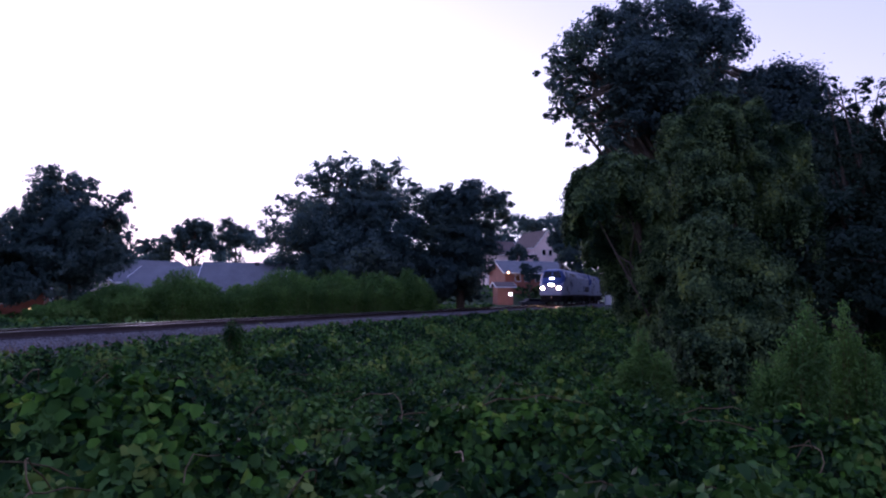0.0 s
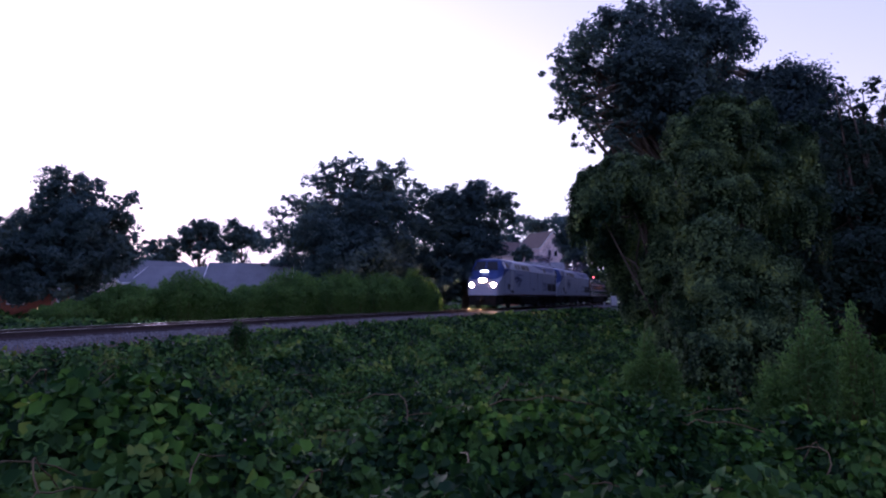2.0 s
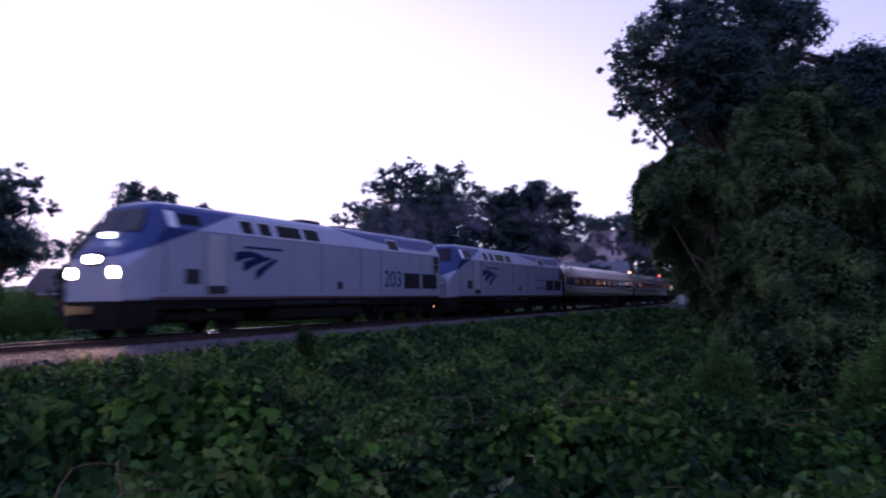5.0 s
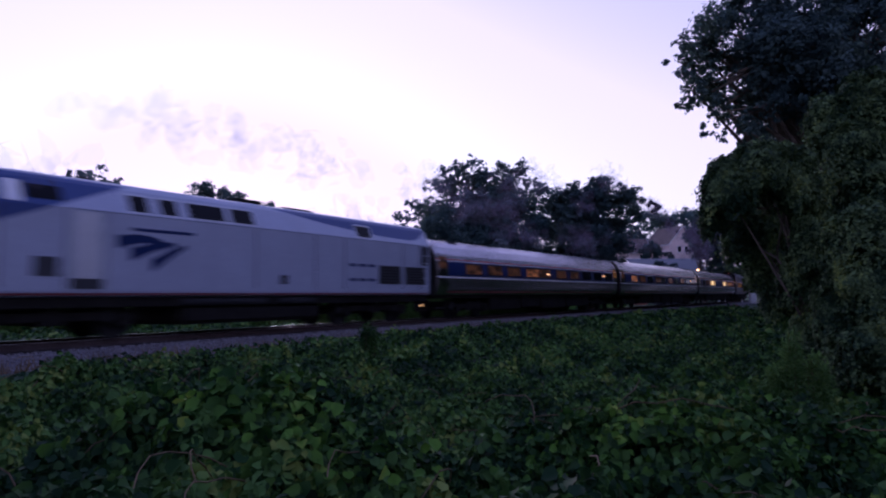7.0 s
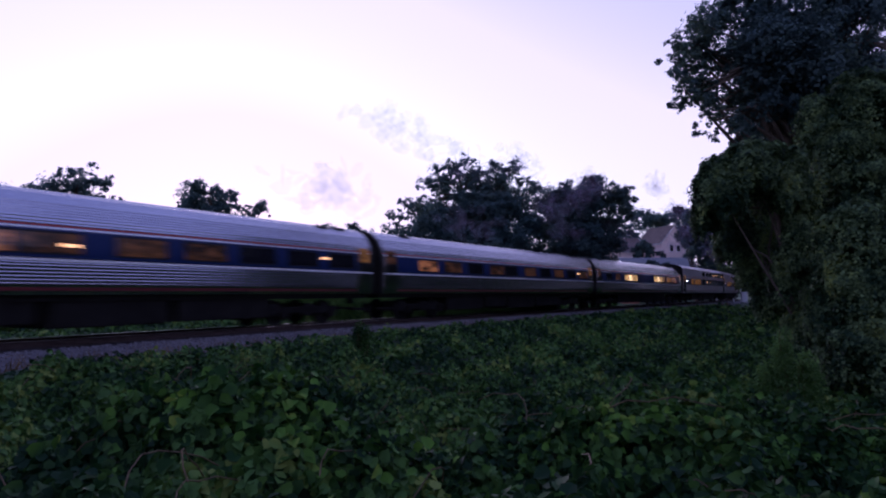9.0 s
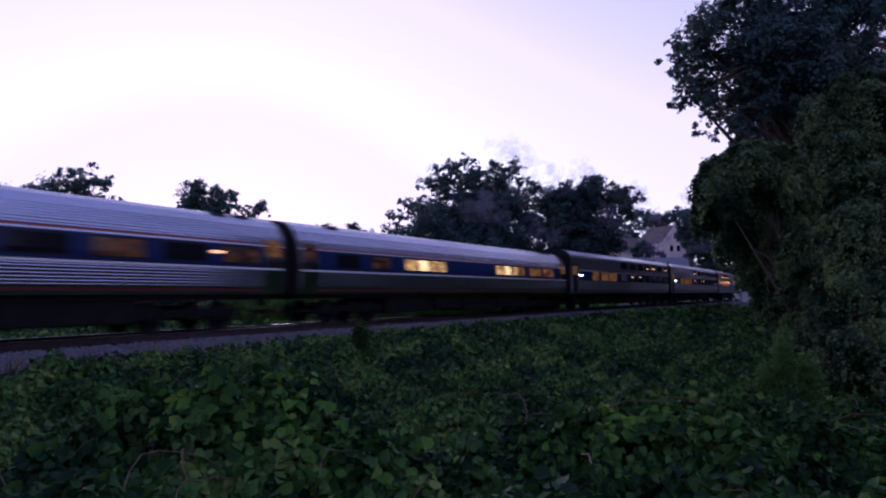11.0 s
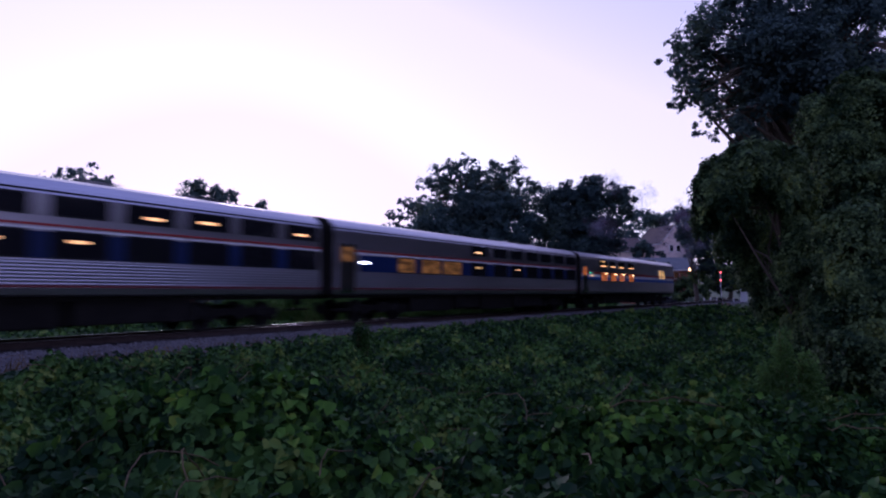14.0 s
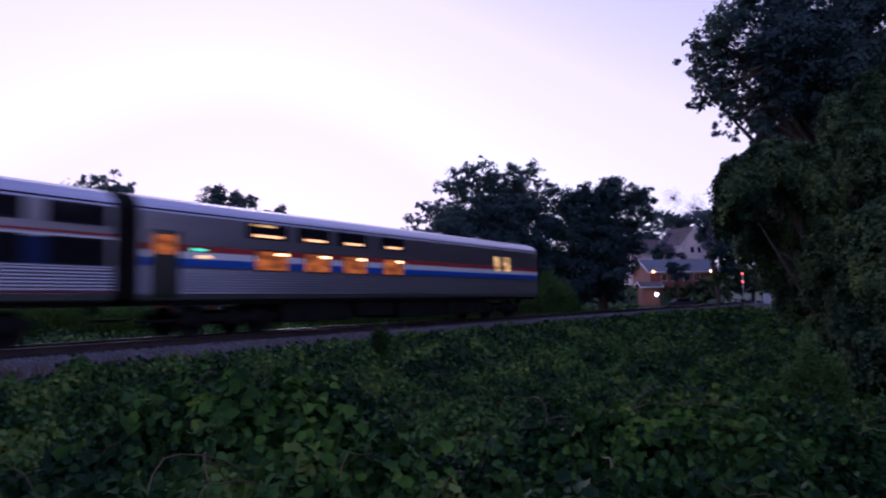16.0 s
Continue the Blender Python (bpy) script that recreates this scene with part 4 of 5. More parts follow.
def fluted(profile, spans, pitch=0.085, depth=0.014):
    """Refine a half cross section with raised flutes within the height spans."""
    out = []
    for (y0, z0), (y1, z1) in zip(profile, profile[1:]):
        n = max(1, int(math.hypot(y1 - y0, z1 - z0) / (pitch / 4)))
        d = Vector((z1 - z0, -(y1 - y0))).normalized()
        for k in range(n):
            u = k / n
            y, z = y0 + (y1 - y0) * u, z0 + (z1 - z0) * u
            if any(a < z < b for a, b in spans) and y > 0.12:
                lift = depth if (len(out) // 2) % 2 else -depth * 0.3
                y, z = y + d.x * lift, z + d.y * lift
            out.append((y, z))
    out.append(profile[-1])
    return out


ENGINE_SIDE = [(1.3, 1.12), (1.5, 1.18), (1.53, 1.3), (1.53, 3.42), (1.22, 4.1), (1.05, 4.26), (0.75, 4.34), (0, 4.37)]


def word(text, size, mat, parent, place, name="number"):
    cu = bpy.data.curves.new(name, "FONT")
    cu.body, cu.size, cu.extrude, cu.align_x = text, size, 0.004, "CENTER"
    tmp = new(name, cu)
    dep = bpy.context.evaluated_depsgraph_get()
    me = bpy.data.meshes.new_from_object(tmp.evaluated_get(dep))
    bpy.data.objects.remove(tmp)
    me.materials.clear()
    me.materials.append(M[mat])
    ob = new(name, me)
    ob.parent = parent
    ob.matrix_basis = place
    return ob


def build_engine(label, number):
    e = thing("locomotive", label, "locomotive", group="engines of the train")
    secs = []
    for x, top, w in ((-10.35, 4.37, 0.97), (-10.2, 4.37, 1), (7.5, 4.37, 1), (8.0, 4.34, 1), (8.2, 4.22, 0.995), (8.75, 3.25, 0.97), (8.88, 3.08, 0.96),
                      (9.18, 2.8, 0.92), (9.38, 2.55, 0.87), (9.45, 2.2, 0.84)):
        secs.append(ring([(y * w, 1.12 + (z - 1.12) * (top - 1.12) / 3.25) for y, z in ENGINE_SIDE], x))
    part("body", loft(secs), "engine_paint", e)
    part("pilot", loft([ring([(1.42, 0.35), (1.45, 0.8), (1.45, 1.14), (0, 1.14)], 8.3), ring([(1.2, 0.3), (1.25, 0.8), (1.25, 1.14), (0, 1.14)], 9.5)]), "black", e)
    part("coupler", boxes((9.45, 10.3, -0.14, 0.14, 0.75, 1.0), (10.2, 10.5, -0.2, 0.2, 0.72, 1.03), bevel=0.03), "dark", e)
    part("underframe", boxes((-10.2, 8.4, -1.38, 1.38, 0.86, 1.14), bevel=0.02), "black", e)
    part("fuel_tank", boxes((-3.0, 3.0, -1.4, 1.4, 0.3, 0.9), bevel=0.12), "black", e)
    bogie(e, 6.6, 3.7, 0.51), bogie(e, -6.6, 3.7, 0.51)
    part("diaphragm", boxes((-10.62, -10.3, -0.6, 0.6, 1.1, 3.6), bevel=0.05), "dark", e)
    # windscreen panes on the sloped front, nearly flush
    for sgn in (1, -1):
        def on_front(u, v):
            # u across from the middle, v up the slope from 3.22 to 4.12
            x = 8.76 - 0.54 * v
            return (x + 0.03, sgn * u * (1.22 - 0.25 * v), 3.2 + v * 0.98 + 0.02)
        a = [on_front(u, v) for u, v in ((0.06, 0.1), (0.95, 0.1), (0.95, 0.86), (0.06, 0.86))]
        b = [(p[0] - 0.08, p[1], p[2] - 0.06) for p in a]
        part("windscreen", loft([b, a]), "glass_dark", e)
        y = sgn * 0.98
        hl = part("headlight", tubes(((9.0, y, 2.0), (9.48, y, 2.0), 0.22, 0.2), seg=16), "dark", e)
        part("lens", tubes(((9.47, y, 2.0), (9.486, y, 2.0), 0.165, 0.16), seg=16), "lamp_white" if number else "lamp_off", hl)
    top = part("headlight", boxes((9.0, 9.48, -0.36, 0.36, 2.22, 2.6), bevel=0.03), "dark", e)
    for y in (0.15, -0.15):
        part("lens", tubes(((9.47, y, 2.42), (9.486, y, 2.42), 0.12, 0.12), seg=16), "lamp_white" if number else "lamp_off", top)
    nb = part("marker_light", boxes((8.6, 8.96, -0.34, 0.34, 3.1, 3.28), bevel=0.02), "white", e)
    part("lens", boxes((8.955, 8.99, -0.3, 0.3, 3.13, 3.25)), "lamp_small" if number else "lamp_off", nb)
    for sd in (1, -1):
        part("cab_window", plate(ENGINE_SIDE, 6.6, 7.5, 3.58, 3.95, sd), "engine_glass", e)
        part("cab_post", plate(ENGINE_SIDE, 7.62, 7.95, 3.46, 4.0, sd, 0.02), "white", e)
        for x0, x1 in ((4.15, 4.75), (3.2, 3.8), (1.45, 2.85), (0.3, 1.22), (-6.0, -5.1)):
            w = part("side_window", plate(ENGINE_SIDE, x0 - 0.06, x1 + 0.06, 3.45, 4.02, sd, 0.006), "silver", e)
            part("pane", plate(ENGINE_SIDE, x0, x1, 3.5, 3.97, sd, 0.012), "engine_glass", w)
        part("cab_door", plate(ENGINE_SIDE, 5.6, 6.3, 1.4, 3.36, sd, 0.016), "silver", e)
        for gx in (6.45, 5.45):
            part("grab_rail", tubes(((gx, sd * 1.6, 1.3), (gx, sd * 1.6, 3.1), 0.02, 0.02), seg=6), "silver", e)
        part("air_intake", plate(ENGINE_SIDE, 6.7, 7.3, 1.66, 2.15, sd, 0.014), "grille", e)
        part("step_box", plate(ENGINE_SIDE, 5.55, 6.4, 1.35, 1.62, sd, 0.02), "grille", e)
        part("hatch", plate(ENGINE_SIDE, -1.2, -0.85, 1.55, 1.87, sd, 0.014), "grille", e)
        for x0, x1 in ((-8.0, -6.45), (-9.9, -8.3)):
            g = part("radiator_grille", plate(ENGINE_SIDE, x0, x1, 1.62, 2.4, sd, 0.012), "grille", e)
            for k in range(6):
                z = 1.68 + 0.12 * k
                part("slat", plate(ENGINE_SIDE, x0 + 0.04, x1 - 0.04, z, z + 0.05, sd, 0.03, 1), "dark", g)
        part("rear_door", plate(ENGINE_SIDE, -10.15, -9.6, 2.5, 3.36, sd, 0.014), "glass_dark" if sd < 0 else "grille", e)
        for x in (8.1, 6.5, 5.42, 0.25, -2.6, -4.25, -8.14, -9.45):
            part("panel_seam", plate(ENGINE_SIDE, x - 0.014, x + 0.014, 1.4, 3.4, sd, 0.006, 1), "grille", e)
        part("chine_seam", plate(ENGINE_SIDE, -10.1, 6.5, 3.405, 3.42, sd, 0.006, 1), "grille", e)
        for z in (1.55, 1.9, 2.25, 2.6, 2.95):
            part("ladder_rung", tubes(((-10.12, sd * 1.58, z), (-9.72, sd * 1.58, z), 0.018, 0.018), seg=6), "silver", e)
        for x in (8.35, -10.0):
            part("steps", boxes((x - 0.28, x + 0.28, sd * 1.25 - 0.16, sd * 1.25 + 0.16, 0.4, 0.45), (x - 0.28, x + 0.28, sd * 1.25 - 0.16, sd * 1.25 + 0.16, 0.72, 0.77),
                                (x - 0.3, x - 0.27, sd * 1.25 - 0.16, sd * 1.25 + 0.16, 0.38, 1.15), (x + 0.27, x + 0.3, sd * 1.25 - 0.16, sd * 1.25 + 0.16, 0.38, 1.15)), "black", e)
        for x in (-1.8, 0.6, 2.1):
            part("air_reservoir", tubes(((x - 0.9, sd * 1.38, 0.98), (x + 0.9, sd * 1.38, 0.98), 0.12, 0.12), seg=10), "dark", e)
        part("sill_stripe", plate(ENGINE_SIDE, -10.2, 8.5, 1.19, 1.245, sd, 0.01), "dull_red", e)
        # plain sweeping shapes in blue, with a bar above them
        y = sd * 1.542
        for k, (xa, xb, za, zb) in enumerate(((5.15, 3.75, 2.62, 2.7), (4.75, 3.35, 2.3, 2.66), (4.1, 2.98, 2.02, 2.62))):
            up, low = [], []
            for i in range(9):
                u = i / 8
                x = xa + (xb - xa) * u
                z = za + (zb - za) * u ** 1.4 + 0.10 * math.sin(math.pi * u)
                wd = 0.05 + 0.13 * (1 - u) ** 0.8
                up.append((x, z + wd)), low.append((x, z - wd))
            part("emblem_shape", flat_shape(up + low[::-1], y), "blue", e)
        part("emblem_bar", flat_shape([(4.7, 2.96), (2.7, 2.96), (2.7, 3.05), (4.7, 3.05)], y), "blue", e)
        if number:
            word("203", 1.12, "blue", e, pose(-5.35, sd * 1.545, 1.70, 90, 0, 180 if sd > 0 else 0))
        else:
            for x in (-4.75, -5.35, -5.95):
                part("number_bar", plate(ENGINE_SIDE, x - 0.2, x + 0.2, 1.72, 1.84, sd, 0.012, 1), "blue", e)
                part("number_bar", plate(ENGINE_SIDE, x - 0.2, x + 0.2, 2.3, 2.42, sd, 0.012, 1), "blue", e)
        for x in ((-9.9,) if number else (8.4, -9.9)):
            part("step_lamp", boxes((x - 0.06, x + 0.06, sd * 1.3 - 0.03, sd * 1.3 + 0.03, 0.62, 0.74), bevel=0.01), "soft_lamp", e)
    part("roof_fan", boxes((-3.6, -2.0, -0.5, 0.5, 4.3, 4.46), bevel=0.04), "dark", e)
    part("exhaust_stack", boxes((-1.2, 0.1, -0.35, 0.35, 4.33, 4.56), bevel=0.05), "black", e)
    part("horn", tubes(((4.9, 0.0, 4.46), (5.4, 0.0, 4.46), 0.04, 0.09), ((5.0, 0.2, 4.44), (5.4, 0.2, 4.44), 0.04, 0.08), seg=8), "dark", e)
    return e


LOW_SIDE = [(1.3, 1.12), (1.43, 1.16), (1.5, 1.5), (1.54, 1.9), (1.545, 2.3), (1.5, 2.75), (1.41, 3.12), (1.22, 3.48), (0.93, 3.73), (0.52, 3.88), (0, 3.93)]
TALL_SIDE = [(1.36, 1.1), (1.5, 1.16), (1.53, 1.3), (1.535, 2.4), (1.53, 3.66), (1.46, 3.86), (1.25, 4.06), (0.8, 4.2), (0, 4.27)]


def coach_shell(name, label, prof, flutes, depth=0.01, skin="steel"):
    c = thing(name, label, "railway coach", group="coaches of the train")
    rib = fluted(prof, flutes, depth=depth)
    part("body", loft([ring(rib, -12.6), ring(rib, 12.6)]), skin, c)
    for sgn in (1, -1):
        d = part("diaphragm", boxes((sgn * 12.7 if sgn > 0 else -13.0, 13.0 if sgn > 0 else -12.7, -0.62, 0.62, 1.1, 3.45), bevel=0.05), "dark", c)
        part("end_wall", loft([ring([(y * 0.985, z) for y, z in prof], sgn * x) for x in (12.58, 12.8)]), "black", c)
        part("end_frame", boxes((12.8 if sgn > 0 else -12.88, 12.88 if sgn > 0 else -12.8, -1.2, 1.2, 1.2, 3.4), bevel=0.02), "black", c)
        part("coupler", boxes((12.9 if sgn > 0 else -13.1, 13.1 if sgn > 0 else -12.9, -0.15, 0.15, 0.75, 1.0), bevel=0.03), "dark", c)
        bogie(c, sgn * 9.07, 2.6, 0.46)
    for x0, x1, z in ((-7.1, -3.3, 0.34), (-3.0, 0.5, 0.3), (0.8, 3.2, 0.42), (3.5, 7.1, 0.33)):
        part("equipment_box", boxes((x0, x1, -1.25, 1.25, z, 1.14), bevel=0.04), "black", c)
    part("underframe", boxes((-12.6, 12.6, -1.3, 1.3, 0.98, 1.16), bevel=0.02), "black", c)
    return c


def vestibule(c, prof, sd, x0, x1, pane, z0=1.2, z1=3.15):
    d = part("end_door", plate(prof, x0, x1, z0, z1, sd, 0.018), "steel", c)
    part("door_window", plate(prof, x0 + 0.14, x1 - 0.14, 2.45, 3.02, sd, 0.026), pane, d)
    part("step", boxes((x0, x1, sd * 1.2 - 0.2, sd * 1.2 + 0.2, 0.5, 0.58), bevel=0.01), "black", d)


def low_coach(label, panes, lamps=()):
    """Curved stainless coach with a blue window band."""
    c = coach_shell("low_coach", label, LOW_SIDE, ((1.42, 1.96), (2.92, 3.95)), 0.007)
    for sd in (1, -1):
        part("window_band", plate(LOW_SIDE, -11.6, 11.6, 2.08, 2.78, sd, 0.016, 8), "blue", c, "dark blue window band")
        part("white_stripe", plate(LOW_SIDE, -12.5, 12.5, 1.99, 2.05, sd, 0.02), "white", c)
        part("red_stripe", plate(LOW_SIDE, -12.5, 12.5, 2.86, 2.9, sd, 0.02), "red", c)
        part("thin_stripe", plate(LOW_SIDE, -12.5, 12.5, 2.8, 2.83, sd, 0.02), "white", c)
        part("skirt_stripe", plate(LOW_SIDE, -12.5, 12.5, 1.26, 1.34, sd, 0.014), "dull_red", c)
        for x0, x1, p in panes:
            w = part("window", plate(LOW_SIDE, x0 - 0.05, x1 + 0.05, 2.15, 2.74, sd, 0.022), "dark", c)
            part("pane", plate(LOW_SIDE, x0, x1, 2.2, 2.69, sd, 0.027), p, w)
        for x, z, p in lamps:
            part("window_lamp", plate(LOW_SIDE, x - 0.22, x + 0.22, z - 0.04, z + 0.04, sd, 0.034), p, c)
        for x in (11.6, -12.5):
            vestibule(c, LOW_SIDE, sd, x, x + 0.9, "pane_amber" if x < 0 else "pane_dim")
    for x in (-11.2, -10.2, 10.2):
        part("roof_vent", boxes((x - 0.35, x + 0.35, -0.95, 0.95, 3.55, 3.84), bevel=0.05), "grille", c)
    return c


def tall_coach(label, uppers, lowers, stripes="thin", lamps=(), end_pane="pane_amber", extra=()):
    """High flat-sided stainless coach with two rows of windows."""
    c = coach_shell("tall_coach", label, TALL_SIDE, ((1.3, 2.02),), 0.005, "brushed")
    for sd in (1, -1):
        if stripes == "thin":
            part("window_band", plate(TALL_SIDE, -12.4, 11.0, 2.06, 2.72, sd, 0.012, 1), "blue", c, "dark blue window band")
            part("red_stripe", plate(TALL_SIDE, -12.6, 11.3, 2.86, 2.92, sd, 0.012, 1), "red", c)
            part("white_stripe", plate(TALL_SIDE, -12.6, 11.3, 2.76, 2.82, sd, 0.012, 1), "white", c)
            part("skirt_stripe", plate(TALL_SIDE, -12.6, 12.6, 1.34, 1.4, sd, 0.014, 1), "dull_red", c)
        else:
            part("red_stripe", plate(TALL_SIDE, -12.55, 12.55, 2.57, 2.76, sd, 0.012, 1), "red", c, "broad red stripe")
            part("white_stripe", plate(TALL_SIDE, -12.55, 12.55, 2.36, 2.565, sd, 0.012, 1), "white", c, "broad white stripe")
            part("blue_stripe", plate(TALL_SIDE, -12.55, 12.55, 2.12, 2.355, sd, 0.012, 1), "bright_blue", c, "broad blue stripe")
        part("gutter", boxes((-12.7, 12.7, sd * 1.5 - 0.03, sd * 1.5 + 0.03, 3.72, 3.76)), "dark", c)
        for row, z0, z1 in ((uppers, 3.16, 3.6), (lowers, 2.1, 2.72)):
            for x0, x1, p in row:
                w = part("window", plate(TALL_SIDE, x0 - 0.06, x1 + 0.06, z0 - 0.05, z1 + 0.05, sd, 0.018, 1), "dark", c)
                part("pane", plate(TALL_SIDE, x0, x1, z0, z1, sd, 0.024, 1), p, w)
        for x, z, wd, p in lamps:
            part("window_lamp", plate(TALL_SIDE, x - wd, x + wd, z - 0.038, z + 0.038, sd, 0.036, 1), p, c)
        for x0, x1, z0, z1, p in extra:
            part("side_door_window", plate(TALL_SIDE, x0, x1, z0, z1, sd, 0.03, 1), p, c)
        vestibule(c, TALL_SIDE, sd, 11.35, 12.3, end_pane)
    for x in (-8.0, -4.4):
        part("roof_hatch", boxes((x - 0.5, x + 0.5, -0.6, 0.6, 4.15, 4.34), bevel=0.04), "steel", c)
    return c


M["bright_blue"] = material("bright_blue_paint", (0.02, 0.09, 0.42), 0.4, vary=0.12, bump=0.02)


def build_train():
    D, B, Y, O, G = "glass_dark", "pane_dim", "pane_lit", "pane_orange", "pane_amber"
    engines = [build_engine("silver and blue diesel locomotive leading with headlights lit", True),
               build_engine("silver and blue second diesel locomotive coupled behind the first", False)]
    plain = [(x - 0.77, x + 0.77, p) for x, p in ((9.2, B), (7.0, B), (4.75, B), (2.4, "pane_glow"), (0.7, B), (-1.85, B), (-4.05, B), (-6.2, D), (-8.4, D), (-10.6, D))]
    plain2 = [(x - 0.77, x + 0.77, p) for x, p in ((9.2, "pane_glow"), (7.0, B), (4.75, D), (2.4, B), (0.7, D), (-1.85, B), (-4.05, D), (-6.2, B), (-8.4, D), (-10.6, B))]
    cafe = [(5.15, 6.05, Y), (4.2, 4.98, "pane_bright"), (3.42, 4.08, Y), (2.68, 3.3, Y), (7.2, 8.4, B), (9.2, 10.6, D), (-3.42, -2.5, Y), (-4.25, -3.55, "pane_bright"), (-5.2, -4.55, Y), (-6.1, -5.4, G), (-8.45, -6.85, G), (-10.45, -8.85, "pane_glow")]
    up = [(x - 0.75, x + 0.75) for x in (1.25, -1.2, -3.25, -5.3, -7.37, -9.45, -11.6)]
    low = [(7.2, 8.45, G), (5.05, 6.6, G), (3.1, 4.75, G)]
    coaches = [
        low_coach("low curved stainless passenger coach with dim windows behind the engines", plain, ((0.2, 2.4, "soft_lamp"), (-9.6, 2.5, "soft_lamp"))),
        low_coach("low curved stainless passenger coach with mostly dark windows", plain2, ((-9.6, 2.5, "soft_lamp"),)),
        low_coach("low curved stainless lounge coach with bright yellow windows", cafe, ((4.8, 2.62, "soft_lamp"),)),
        tall_coach("tall flat-sided stainless sleeping coach with a bright marker lamp", [(a, b, D) for a, b in up],
                   low + [(a, b, D) for a, b in up], lamps=((10.75, 2.43, 0.24, "lamp_small"), (-1.0, 2.5, 0.2, "soft_lamp"), (-3.2, 2.5, 0.2, "soft_lamp"), (-5.4, 3.3, 0.25, "soft_lamp"), (-11.5, 3.3, 0.3, "soft_lamp"), (-7.3, 3.35, 0.3, "soft_lamp"))),
        tall_coach("tall flat-sided stainless sleeping coach with amber windows", [(a, b, D) for a, b in up],
                   low + [(a, b, D) for a, b in up], lamps=((10.75, 2.43, 0.24, "lamp_small"), (1.3, 3.3, 0.3, "soft_lamp"), (1.3, 2.5, 0.3, "pane_lit"), (-3.4, 2.52, 0.15, "soft_lamp"))),
        tall_coach("tall stainless dining coach, red, white and blue stripes, orange lit windows",
                   [(7.2, 8.85, D), (5.1, 6.6, D), (3.0, 4.55, D), (0.5, 1.95, D)], [(7.15, 8.5, O), (5.05, 6.3, O), (3.0, 4.3, O), (0.55, 1.85, O)], "broad",
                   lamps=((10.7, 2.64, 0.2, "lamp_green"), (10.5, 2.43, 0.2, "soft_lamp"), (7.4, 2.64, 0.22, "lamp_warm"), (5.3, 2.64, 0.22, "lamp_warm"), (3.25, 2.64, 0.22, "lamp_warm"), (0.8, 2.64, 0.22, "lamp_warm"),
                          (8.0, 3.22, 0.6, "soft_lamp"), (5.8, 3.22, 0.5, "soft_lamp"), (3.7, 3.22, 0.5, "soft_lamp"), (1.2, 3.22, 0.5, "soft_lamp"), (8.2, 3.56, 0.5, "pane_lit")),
                   end_pane="pane_orange", extra=((-8.05, -7.4, 2.5, 3.25, "pane_lit"), (-9.15, -8.45, 2.5, 3.25, "pane_lit")))]
    train, x = [], 0.0
    for ob in engines:
        train.append((ob, x + ENGINE / 2, 13.2))
        x += ENGINE
    for ob in coaches:
        train.append((ob, x + COACH / 2, 18.2))
        x += COACH
    return train


TRAIN = build_train()


def smoke_puff(seed, n=64):
    """A long puff of fine flecks, thinning out towards its edge."""
    rng = np.random.RandomState(seed)
    c = unit(rng.normal(size=(n, 3))) * rng.uniform(0, 1, (n, 1)) ** 0.55
    c = c * np.array((4.4, 1.1, 1.15))
    return leaves(c, rng.normal(size=c.shape), 0.85 * rng.uniform(0.5, 1.3, len(c)), 0.75, rng, 0.1, True)




def thin(m, cover):
    """Let most light pass straight through a material."""
    nt = m.node_tree
    clear, mx = nt.nodes.new("ShaderNodeBsdfTransparent"), nt.nodes.new("ShaderNodeMixShader")
    mx.inputs[0].default_value = cover
    nt.links.new(clear.outputs[0], mx.inputs[1])
    nt.links.new(nt.nodes["Principled BSDF"].outputs[0], mx.inputs[2])
    nt.links.new(mx.outputs[0], nt.nodes["Material Output"].inputs["Surface"])
    return m


M["smoke"] = thin(material("exhaust_smoke", (0.33, 0.27, 0.35), 1.0, vary=0.1, bump=0, spec=0.0), 0.06)
PUFFS = []
for _k in range(38):
    _p = part("smoke_puff", smoke_puff(3 + _k), "smoke", None, "thin grey-blue exhaust smoke drifting behind the engines")
    tagged(_p, category="smoke", group="exhaust smoke", kind="stuff")
    PUFFS.append((_p, 0.5 + 0.15 * _k, 12.5 if _k % 2 else 32.0, random.Random(_k)))


def move_smoke():
    """Each puff rides in its engine until it is blown out, then lags, rises and drifts."""
    for ob, start, place, rnd in PUFFS:
        side, lift, carry = rnd.uniform(-1.6, 1.6), rnd.uniform(0.35, 1.45), rnd.uniform(0.5, 1.0)
        rows = []
        for k in range(65):
            t = 0.25 * k
            u = max(0.0, t - start)
            s = train_front(min(t, start)) + place - 3.0 * carry * (1 - math.exp(-u / 0.8)) + 6.2 * max(0.0, u - 1.0)
            p, d = on_track(s)
            z = 2.75 + 5.6 * lift * (1 - math.exp(-u / 1.6)) + 0.14 * u
            off = side * (1 - math.exp(-u / 2.0)) * 2.2
            rows.append((t, pose(p[0] + d[1] * off, p[1] - d[0] * off, z, 0, 0,
                                 math.degrees(math.atan2(d[1], d[0])) + 9 * (carry - 0.75) * min(u, 6.0))))
        walk(ob, rows)


def move_train():
    times = [0.5 * k for k in range(33)]
    for ob, offset, bogies in TRAIN:
        walk(ob, [(t, vehicle_pose(train_front(t) + offset, bogies)) for t in times])
    # wheels roll without slipping
    steps = [k / 30 for k in range(481)]
    run = [FRONT - train_front(t) for t in steps]
    for ws, x, r in WHEELSETS:
        walk(ws, [(t, pose(x, 0, r, 0, math.degrees(g / r) % 360.0, 0)) for t, g in zip(steps, run)])


